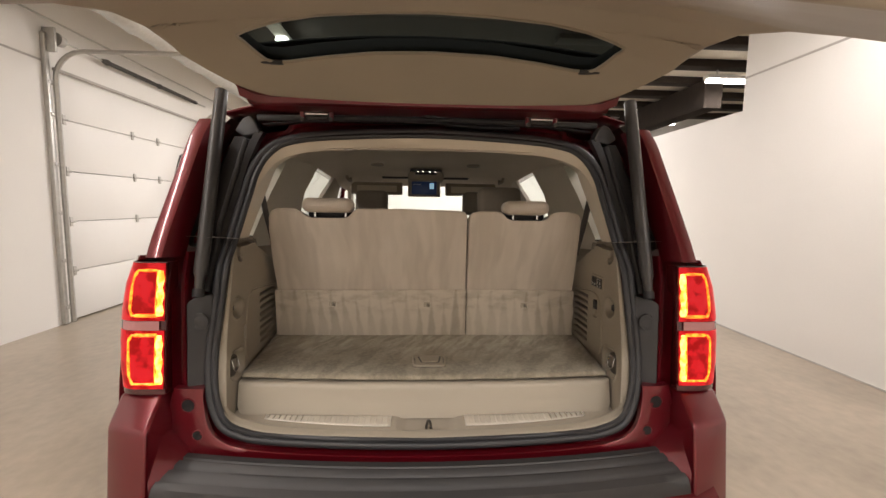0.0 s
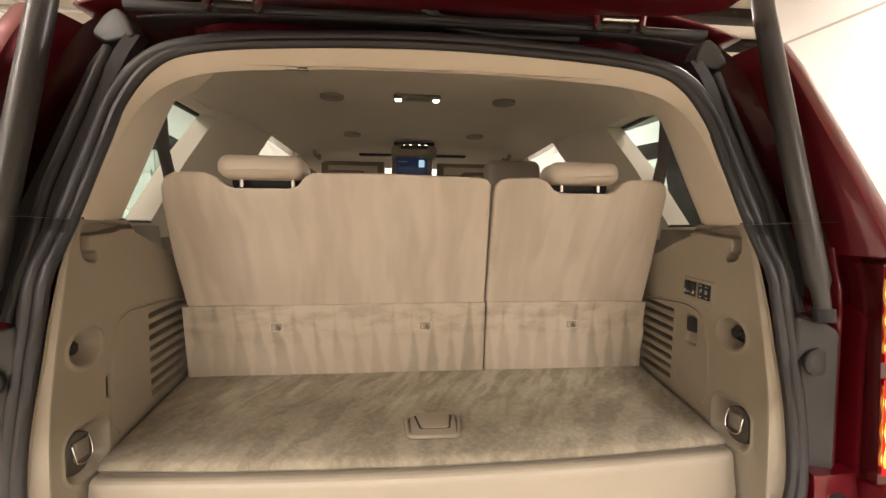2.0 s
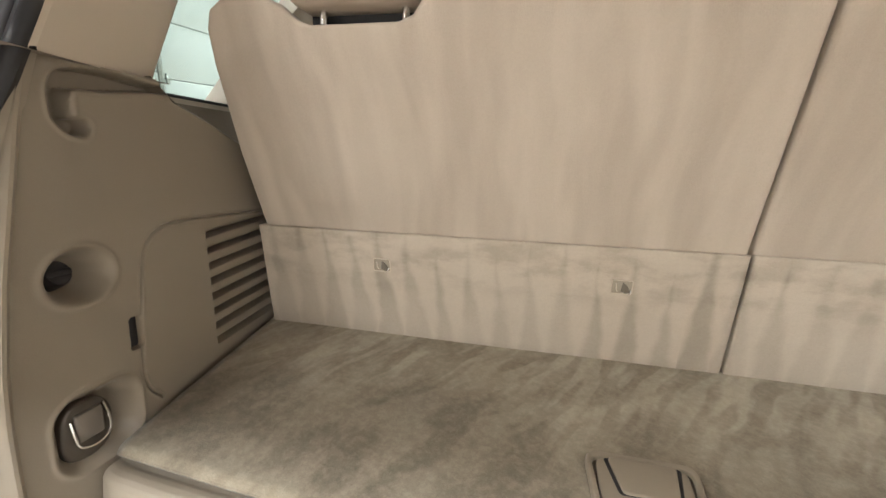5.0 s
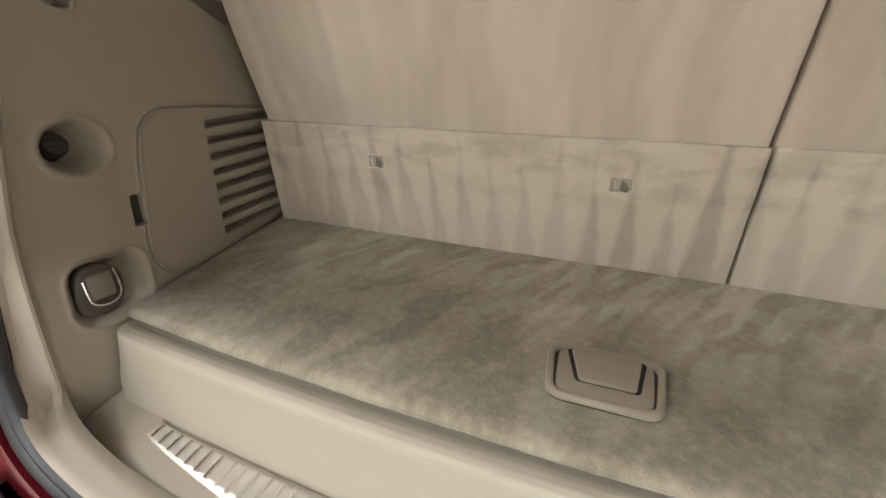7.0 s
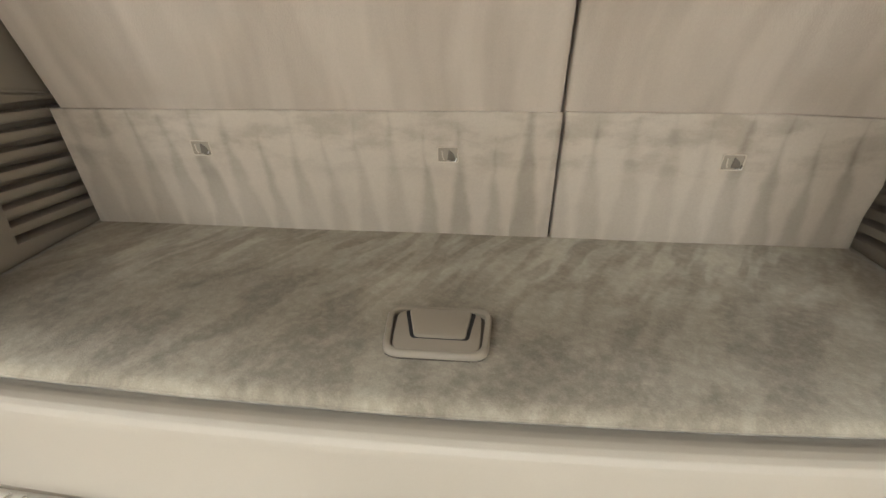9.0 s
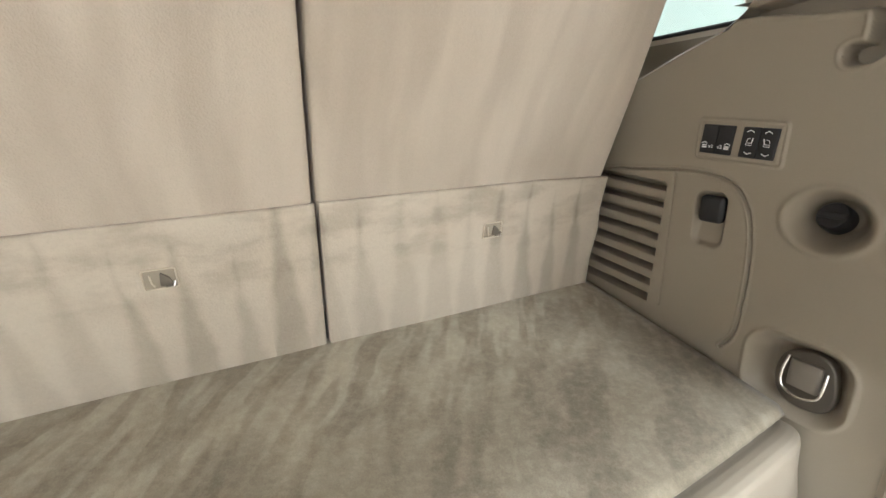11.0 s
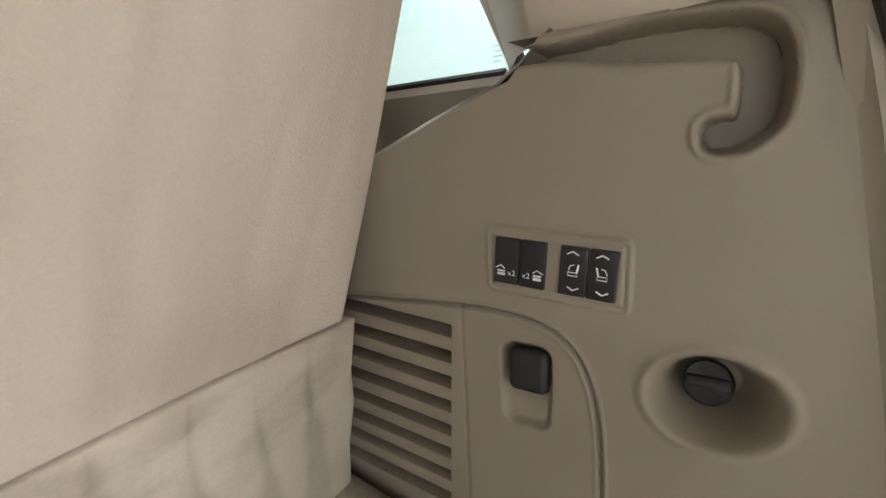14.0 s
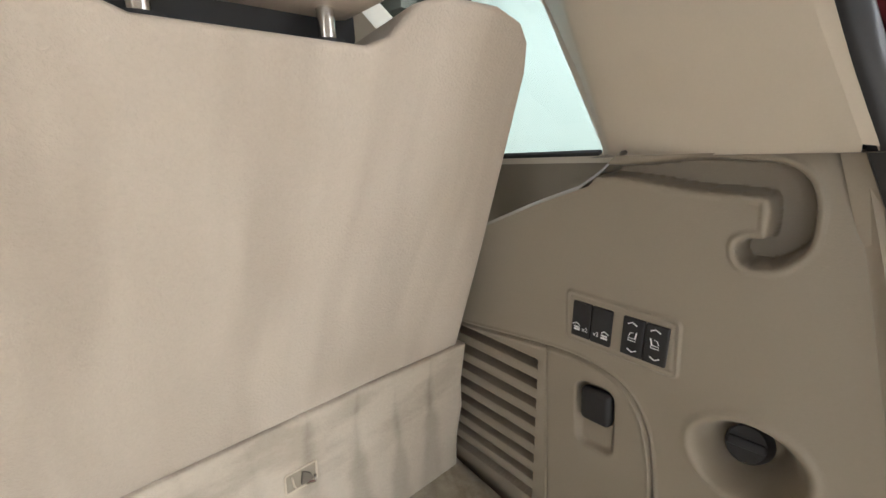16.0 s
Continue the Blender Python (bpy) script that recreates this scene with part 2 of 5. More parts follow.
DECK = mat("pale_insulation_board", (0.70, 0.64, 0.53), 0.8, 0, 0.12, 2, 30)
TYRE = mat("tyre_rubber", (0.02, 0.02, 0.02), 0.8)
TUBE_LIGHT = glow("lamp_tube_white", (1.0, 0.93, 0.82), 40.0)


# ---- helpers for meshes ----
def part(name, bm, material, parent=None, label="", smooth=45, thick=0.0, recalc=True):
    """Links a bmesh as one mesh object, under a thing or a part."""
    if recalc:
        bmesh.ops.recalc_face_normals(bm, faces=bm.faces)
    me = bpy.data.meshes.new(name)
    bm.to_mesh(me)
    bm.free()
    me.materials.append(material)
    if smooth:
        for p in me.polygons:
            p.use_smooth = True
        me.set_sharp_from_angle(angle=radians(smooth))
    ob = new(name, me)
    if thick:
        md = ob.modifiers.new("thickness", "SOLIDIFY")
        md.thickness, md.offset = thick, 0
    if parent:
        ob.parent = parent
        if parent.type == "EMPTY":
            ob.matrix_parent_inverse = parent.matrix_basis.inverted()
    if label:
        ob["label"] = label
    return ob


def empty(name, loc):
    e = new(name)
    e.empty_display_size = 0.1
    e.matrix_basis = Matrix.Translation(loc)
    return e


def structure(name, bm, material, label, category, smooth=30):
    return tagged(part(name, bm, material, smooth=smooth), label, category, kind="structure")


def rbox(c, s, bev=0.0, seg=2, m=None):
    """A box of size s round c with rounded edges."""
    bm = bmesh.new()
    bmesh.ops.create_cube(bm, size=1)
    bmesh.ops.scale(bm, vec=s, verts=bm.verts)
    if bev:
        bmesh.ops.bevel(bm, geom=bm.edges[:], offset=bev, segments=seg, profile=0.5, affect="EDGES")
    if m is not None:
        bmesh.ops.transform(bm, matrix=m, verts=bm.verts)
    bmesh.ops.translate(bm, vec=c, verts=bm.verts)
    return bm


def add(bm, other):
    """Joins other into bm."""
    me = bpy.data.meshes.new("tmp")
    other.to_mesh(me)
    other.free()
    bm.from_mesh(me)
    bpy.data.meshes.remove(me)
    return bm


def grid(nu, nv, fn, skip=None):
    bm = bmesh.new()
    vs = [[bm.verts.new(fn(i / nu, j / nv)) for j in range(nv + 1)] for i in range(nu + 1)]
    for i in range(nu):
        for j in range(nv):
            if skip and skip((i + 0.5) / nu, (j + 0.5) / nv):
                continue
            bm.faces.new((vs[i][j], vs[i + 1][j], vs[i + 1][j + 1], vs[i][j + 1]))
    if skip:
        bmesh.ops.delete(bm, geom=[v for v in bm.verts if not v.link_faces], context="VERTS")
    return bm


def array_grid(p):
    """A sheet of quads over an array of points, rows by columns by 3."""
    n, m = p.shape[:2]
    ix = np.arange(n * m).reshape(n, m)
    quads = np.stack([ix[:-1, :-1], ix[1:, :-1], ix[1:, 1:], ix[:-1, 1:]], axis=2).reshape(-1, 4)
    me = bpy.data.meshes.new("tmp")
    me.from_pydata(p.reshape(-1, 3).tolist(), [], quads.tolist())
    bm = bmesh.new()
    bm.from_mesh(me)
    bpy.data.meshes.remove(me)
    return bm


def loft(loops, closed=True, caps=False):
    """Quads between loops of equal length."""
    bm = bmesh.new()
    vs = [[bm.verts.new(p) for p in lp] for lp in loops]
    n = len(loops[0])
    for a, b in zip(vs, vs[1:]):
        for i in range(n if closed else n - 1):
            bm.faces.new((a[i], a[(i + 1) % n], b[(i + 1) % n], b[i]))
    if caps:
        bm.faces.new(vs[0])
        bm.faces.new(vs[-1])
    return bm


def tube(pts, r, n=10, closed=False, caps=True):
    """A round bar along pts; r may be a number or a list."""
    pts = [Vector(p) for p in pts]
    k = len(pts)
    rs = r if isinstance(r, (list, tuple)) else [r] * k
    loops, side = [], None
    for i, p in enumerate(pts):
        a = pts[(i - 1) % k] if closed or i else p
        b = pts[(i + 1) % k] if closed or i < k - 1 else p
        d = (b - a).normalized()
        if side is None:
            side = d.orthogonal().normalized()
        side = (side - d * side.dot(d)).normalized()
        up = d.cross(side)
        loops.append([p + (side * math.cos(2 * math.pi * j / n) + up * math.sin(2 * math.pi * j / n)) * rs[i] for j in range(n)])
    if closed:
        loops.append(loops[0])
        bm = loft(loops)
        bmesh.ops.remove_doubles(bm, verts=bm.verts, dist=1e-6)
        return bm
    return loft(loops, caps=caps)


def smooth_line(ctrl, per=6, closed=False):
    """A Catmull-Rom line through the points of ctrl."""
    c = [Vector(p) for p in ctrl]
    k = len(c)
    out = []
    for i in range(k if closed else k - 1):
        p0 = c[i - 1] if closed or i else c[0] * 2 - c[1]
        p1, p2 = c[i], c[(i + 1) % k]
        p3 = c[(i + 2) % k] if closed or i + 2 < k else c[-1] * 2 - c[-2]
        for j in range(per):
            t = j / per
            out.append(0.5 * (2 * p1 + (p2 - p0) * t + (2 * p0 - 5 * p1 + 4 * p2 - p3) * t * t + (3 * p1 - p0 - 3 * p2 + p3) * t ** 3))
    if not closed:
        out.append(c[-1])
    return out


def plate(poly, to3, depth, bev=0.0, seg=3):
    """A slab with the outline poly (2D), from to3(u, v, 0) to to3(u, v, depth); its front outline is rounded."""
    bm = bmesh.new()
    f = [bm.verts.new(to3(u, v, 0)) for u, v in poly]
    b = [bm.verts.new(to3(u, v, depth)) for u, v in poly]
    bm.faces.new(f)
    bm.faces.new(b[::-1])
    n = len(poly)
    for i in range(n):
        bm.faces.new((f[i], b[i], b[(i + 1) % n], f[(i + 1) % n]))
    bmesh.ops.recalc_face_normals(bm, faces=bm.faces)
    if bev:
        es = [e for e in bm.edges if e.verts[0] in f and e.verts[1] in f]
        bmesh.ops.bevel(bm, geom=es, offset=bev, segments=seg, profile=0.5, affect="EDGES", clamp_overlap=True)
    return bm


def round_poly(poly, r, n=4):
    """The outline poly with its corners rounded."""
    out = []
    k = len(poly)
    for i in range(k):
        p, a, b = Vector(poly[i]), Vector(poly[i - 1]), Vector(poly[(i + 1) % k])
        ra = min(r, (a - p).length * 0.49)
        rb = min(r, (b - p).length * 0.49)
        s, e = p + (a - p).normalized() * ra, p + (b - p).normalized() * rb
        for j in range(n + 1):
            t = j / n
            out.append(tuple(s * (1 - t) ** 2 + p * 2 * t * (1 - t) + e * t * t))
    return out


def interp(x, xs, ys):
    return float(np.interp(x, xs, ys))


def sstep(a, b, x):
    t = min(1, max(0, (x - a) / (b - a)))
    return t * t * (3 - 2 * t)


def holed(outer, holes, to3, reveal=None):
    """A flat panel with openings; reveal gives the far side of each opening's edge."""
    bm = bmesh.new()
    es = []
    for lp in [outer, *holes]:
        v = [bm.verts.new((p[0], p[1], 0)) for p in lp]
        es += [bm.edges.new((v[i], v[(i + 1) % len(v)])) for i in range(len(v))]
    bmesh.ops.triangle_fill(bm, use_beauty=True, use_dissolve=False, edges=es)
    for v in bm.verts:
        v.co = to3(v.co.x, v.co.y)
    if reveal:
        for lp in holes:
            a = [bm.verts.new(to3(*p)) for p in lp]
            b = [bm.verts.new(reveal(*p)) for p in lp]
            for i in range(len(lp)):
                j = (i + 1) % len(lp)
                bm.faces.new((a[i], a[j], b[j], b[i]))
    return bm


# ---- the garage ----
LX, RX, CEIL = -4.2, 3.75, 3.9


def left_x(y):
    return LX


structure("floor", rbox((0, 3, -0.1), (26, 30, 0.2)), CONCRETE, "smooth sealed grey-tan concrete garage floor", "floor")
JOINT = mat("joint_shadow_grey", (0.42, 0.40, 0.37), 0.6)
structure("floor_joint", rbox((6, 1.63, 0.001), (12, 0.012, 0.003)), mat("dark_floor_joint", (0.10, 0.085, 0.07), 0.8), "thin saw-cut joint in the concrete floor", "trim")


def slab(x0, x1, y0, y1, z0, z1):
    return rbox(((x0 + x1) / 2, (y0 + y1) / 2, (z0 + z1) / 2), (x1 - x0, y1 - y0, z1 - z0))


# left wall with the door opening cut through it, from panels butted end to end
DY0, DY1, DH = 5.30, 8.42, 2.915
lw = slab(LX - 0.2, LX, -9, DY0, 0, CEIL)
add(lw, slab(LX - 0.2, LX, DY1, 11.5, 0, CEIL))
add(lw, slab(LX - 0.2, LX, DY0, DY1, DH, CEIL))
structure("wall_left", lw, WALL, "white painted panel wall with a door opening", "wall")
rw = slab(RX, RX + 0.2, -9, 5.1, 0, CEIL)
add(rw, slab(RX, RX + 0.2, 5.1, 11.5, 0, 2.62))
structure("wall_right", rw, WALL, "white painted partition wall with a lower far half", "wall")
structure("wall_front", slab(LX - 0.2, 11, 11.5, 11.7, 0, CEIL), WALL, "white painted end wall", "wall")
# the back wall is out of view, added to bounce light into the cargo bay
structure("wall_back_bounce", slab(LX - 0.2, 11, -4.8, -4.6, 0, CEIL), WALL, "unseen white wall added behind the car to bounce light", "wall")
structure("wall_side", slab(11.0, 11.2, -9.2, 11.7, 0, CEIL), WALL, "white painted outer wall", "wall")
structure("wall_joint_trim", slab(LX, LX + 0.004, -9, 5.16, 2.958, 2.98), JOINT, "thin grey joint strip between wall panels", "trim")
structure("partition_joint_trim", slab(RX - 0.004, RX, -9, 5.1, 2.982, 3.004), JOINT, "thin grey joint strip between wall panels", "trim")
structure("baseboard", slab(RX - 0.006, RX, -9, 11.5, 0.0, 0.014), JOINT, "dark joint at the foot of the partition wall", "trim")
cl = slab(LX - 0.2, 11.2, -9.2, 11.7, CEIL, CEIL + 0.2)
tagged(part("ceiling", cl, DECK), "pale insulated deck ceiling", "ceiling", kind="structure")
structure("ceiling_soffit", slab(-3.0, 3.7, 5.6, 11.5, CEIL - 0.06, CEIL - 0.004), JOIST, "dark brown open ceiling above the front of the car", "ceiling")
for i in range(22):
    y = -8.6 + i * 0.93
    j = part("ceiling_joist", rbox((6.4, y, CEIL - 0.06), (9.1, 0.24, 0.12), 0.006), JOIST)
    tagged(j, "dark brown steel ceiling joist", "joist", "ceiling joists", "structure")
tagged(part("ceiling_girder", rbox((5.2, 9.6, CEIL - 0.37), (0.34, 3.7, 0.5), 0.01), JOIST), "dark brown ceiling girder", "girder", kind="structure")


def strip_light(loc, length, along_x=True, power=120):
    e = empty("strip_light", loc)
    tagged(e, "white fluorescent strip light hanging under the ceiling, mostly added for light", "ceiling light", "strip lights")
    sx, sy = (length, 0.16) if along_x else (0.16, length)
    part("housing", rbox((loc[0], loc[1], loc[2] + 0.06), (sx, sy, 0.06), 0.01), WALL, e)
    for k in (-0.35, 0.35):
        px, py = (loc[0] + k * sx, loc[1]) if along_x else (loc[0], loc[1] + k * sy)
        part("hanger", tube([(px, py, loc[2] + 0.08), (px, py, CEIL + 0.02)], 0.012, 6), GALV, e)
    part("tube", rbox((loc[0], loc[1], loc[2]), (sx * 0.97, sy * 0.7, 0.05), 0.02), TUBE_LIGHT, e, "glowing white tube")
    la = bpy.data.lights.new("strip_glow", "AREA")
    la.shape, la.size, la.size_y, la.energy, la.color = "RECTANGLE", sx, sy, power, (1.0, 0.955, 0.895)
    lo = new("strip_glow", la)
    lo.location = (loc[0], loc[1], loc[2] - 0.04)


# rear, side and front strips are added to light walls and cabin, places guessed
for lx, ly, ax, pw in ((5.35, 7.25, True, 90), (6.3, 4.2, True, 110), (-1.9, 6.9, False, 48), (-2.9, 0.6, False, 58), (2.7, 3.0, True, 80), (-2.5, -2.3, True, 130), (-0.1, -2.3, True, 130), (2.3, -2.3, True, 130), (-0.5, 8.8, True, 270), (1.8, 8.8, True, 270)):
    strip_light((lx, ly, 3.6), 1.3 if ax else 2.4, ax, pw)


bl = empty("round_lamp", (6.15, 10.6, 3.6))
tagged(bl, "small round white lamp hanging under the ceiling", "ceiling light")
part("bulb", tube([(6.15, 10.6, z) for z in (3.52, 3.54, 3.60, 3.64)], [0.03, 0.07, 0.075, 0.03], 14), TUBE_LIGHT, bl, "glowing white bulb")
part("stem", tube([(6.15, 10.6, 3.63), (6.15, 10.6, CEIL)], 0.012, 6), GALV, bl)


# ---- garage door and its hardware ----
gdoor = empty("garage_door", (left_x(9), 9, 0))
tagged(gdoor, "closed white sectional overhead garage door with steel hinges", "garage door")


def on_left(y, z, out):
    """A point on the left wall's face, out metres into the room."""
    return Vector((left_x(y) + out, y, z))


JOINTS = [0.012, 0.601, 1.195, 1.787, 2.382, 2.915]
for za, zb in zip(JOINTS, JOINTS[1:]):
    bm = rbox((LX - 0.045, (DY0 + DY1) / 2, (za + zb) / 2), (0.05, DY1 - DY0 - 0.02, zb - za - 0.006), 0.008)
    part("door_section", bm, DOOR, gdoor)
for z in JOINTS[1:-1]:
    for y in (5.42, 6.6, 7.19, 8.3):
        bm = rbox(on_left(y, z, -0.01), (0.02, 0.04, 0.11), 0.004)
        add(bm, tube([on_left(y - 0.035, z, 0.006), on_left(y + 0.035, z, 0.006)], 0.012, 8))
        part("hinge", bm, GALV, gdoor, "galvanised door hinge")
trk = [on_left(5.255, 0.02, 0.07), on_left(5.255, 2.78, 0.07)] + [on_left(5.255, 2.78 + 0.32 * math.sin(a), 0.07 + 0.32 * (1 - math.cos(a))) for a in (0.25, 0.5, 0.75, 1.0, 1.25, 1.57)] + [on_left(5.255, 3.12, 3.2)]
part("track", tube(trk, 0.027, 6), GALV, gdoor, "galvanised roller track")
trk = [Vector((p.x, DY1 + 0.05, p.z)) for p in trk]
part("track", tube(trk, 0.027, 6), GALV, gdoor, "galvanised roller track")
part("track_angle", rbox(on_left(5.19, 1.64, 0.025), (0.05, 0.05, 3.26), 0.004), GALV, gdoor, "galvanised track angle iron")
for z in (0.2, 0.75, 1.3, 1.85, 2.4, 2.75):
    part("track_bracket", rbox(on_left(5.225, z, 0.04), (0.04, 0.09, 0.04), 0.004), GALV, gdoor)
part("end_bracket", rbox(on_left(5.21, 3.2, 0.07), (0.13, 0.03, 0.26), 0.004), GALV, gdoor)
part("cable_drum", tube([on_left(5.25, 3.22, 0.1), on_left(5.34, 3.22, 0.1)], [0.075, 0.06], 18), GALV, gdoor)
part("torsion_shaft", tube([on_left(5.2, 3.22, 0.1), on_left(8.5, 3.22, 0.1)], 0.011, 8), GALV, gdoor)
for a, b2 in ((6.0, 7.02), (7.1, 8.2)):
    part("torsion_spring", tube([on_left(a + (b2 - a) * i / 60, 3.22, 0.1) for i in range(61)], [0.026 + 0.004 * (i % 2) for i in range(61)], 10), DARKSTEEL, gdoor, "dark coiled torsion spring")
    part("spring_cone", tube([on_left(a - 0.06, 3.22, 0.1), on_left(a + 0.03, 3.22, 0.1)], [0.022, 0.04], 14), DARKSTEEL, gdoor, "dark spring winding cone")
part("header_strip", rbox(on_left((DY0 + DY1) / 2, DH + 0.004, 0.012), (0.03, DY1 - DY0, 0.035), 0.006), JOINT, gdoor, "grey header seal strip")
cond = part("wall_conduit", tube([on_left(-8.9, 3.44, 0.02), on_left(11.4, 3.44, 0.02)], 0.012, 6), GALV)
tagged(cond, "thin grey conduit along the white wall", "conduit")
duct = part("air_duct", tube([(-3.4, y, 3.55 + 0.01 * math.sin(y * 9)) for y in np.linspace(-6, 11.3, 120)], [0.15 + 0.012 * (i % 2) for i in range(120)], 14), GALV)
beam_w = part("wood_beam", rbox((-3.05, 1.2, 3.76), (0.06, 20, 0.26), 0.004), mat("raw_pine", (0.42, 0.25, 0.11), 0.7, 0, 0.15, 3, 60, stretch=(6, 0.4, 6)))
tagged(beam_w, "raw pine beam under the ceiling", "beam", kind="structure")
tagged(duct, "silver corrugated air duct under the ceiling", "duct")


# ---- the car ----
car = empty("car", (0, 4.0, 0))
tagged(car, "dark red large sport utility vehicle with its rear liftgate raised", "car")


def yb(z):
    """The rear face of the body, at height z."""
    return 1.41 + (0.49 * (z - 1.25) if z > 1.25 else 0)


def bow(x, z):
    """The rear end swells backward towards the middle, low down."""
    return -0.05 * max(0, 1 - (x / 0.8) ** 2) * min(1, max(0, (0.95 - z) / 0.2))


def mirrored(half):
    """A closed outline from its right half, which runs from the top middle to the bottom middle."""
    return [Vector((x, z)) for x, z in half] + [Vector((-x, z)) for x, z in half[-2:0:-1]]


def ring(half, per=5):
    return smooth_line(mirrored(half), per, True)


SEAL = [(0, 1.761), (0.336, 1.745), (0.5, 1.72), (0.583, 1.683), (0.628, 1.605), (0.643, 1.481), (0.652, 1.347), (0.666, 1.205), (0.68, 1.063), (0.692, 0.937), (0.692, 0.828), (0.667, 0.75), (0.606, 0.712), (0.465, 0.696), (0, 0.687)]
BEIGE = [(0, 1.726), (0.333, 1.712), (0.5, 1.69), (0.562, 1.65), (0.596, 1.575), (0.608, 1.47), (0.618, 1.345), (0.632, 1.205), (0.648, 1.063), (0.661, 0.937), (0.660, 0.84), (0.636, 0.778), (0.575, 0.748), (0.45, 0.732), (0, 0.722)]
OUTER = [(0, 1.80), (0.336, 1.795), (0.53, 1.785), (0.67, 1.765), (0.765, 1.70), (0.79, 1.53), (0.81, 1.38), (0.822, 1.235), (0.826, 1.063), (0.83, 0.937), (0.83, 0.85), (0.80, 0.745), (0.73, 0.672), (0.52, 0.65), (0, 0.645)]
r_seal, r_beige, r_outer = ring(SEAL), ring(BEIGE), ring(OUTER)


def at_rear(loop, dy=0.0):
    return [Vector((p.x, yb(p.y) + dy + bow(p.x, p.y), p.y)) for p in loop]


def blend(a, b, t):
    return [p.lerp(q, t) for p, q in zip(a, b)]


def jamb(loop, kx, dy):
    """The loop as it lies in the jamb: at the sides it is set deeper and wider by kx and dy."""
    out = []
    for p in loop:
        w = sstep(0.42, 0.62, abs(p.x)) * sstep(0.72, 0.84, p.y)
        out.append(Vector((p.x * (1 + kx * w), yb(p.y) + bow(p.x, p.y) + dy[0] + dy[1] * w, p.y)))
    return out


def sunk(loop):
    """The loop pushed in behind the black strut gutter, high at the sides."""
    return [Vector((p.x, p.y + 0.17 * sstep(1.13, 1.20, p.z) * sstep(0.5, 0.6, abs(p.x)), p.z)) for p in loop]


def deep(loop):
    """The seal lies deeper than the body's rear face beside the side trim, and shallower at the header; scaled towards the tailgate's middle axis."""
    out = []
    for p in loop:
        d = interp(p.z, [0.85, 0.95, 1.1, 1.3, 1.4, 1.6, 1.72, 1.76], [0, 0.008, 0.026, 0.05, 0.036, 0.004, -0.030, -0.034])
        k = (p.y + d - 0.055) / (p.y - 0.055)
        wide = interp(p.z, [0.80, 0.95, 1.1, 1.25, 1.35, 1.5], [0.0, 0.012, 0.011, 0.008, 0.004, 0]) * sstep(0.5, 0.6, abs(p.x))
        out.append(Vector((p.x * k + math.copysign(wide, p.x), p.y + d, 1.37 + (p.z - 1.37) * k)))
    return out


# red panel round the opening, with the recessed gutter
op_loops = [deep(jamb(r_seal, 0.045, (0.045, 0.05))), deep(jamb(r_seal, 0.045, (0.03, 0.03))), deep(jamb(blend(r_seal, r_outer, 0.12), 0.04, (0.03, 0.045))), deep(jamb(blend(r_seal, r_outer, 0.40), 0.025, (0.035, 0.055)))]
op_loops += [sunk(jamb(blend(r_seal, r_outer, 0.52), 0.0, (0.02, 0.03))), sunk(jamb(blend(r_seal, r_outer, 0.66), 0.0, (0.0, 0.045))), sunk(jamb(blend(r_seal, r_outer, 0.86), 0.0, (0.0, 0.05))), sunk(at_rear(r_outer, 0.0))]
part("opening_panel", loft(op_loops), PAINT, car, "glossy dark red painted opening panel")
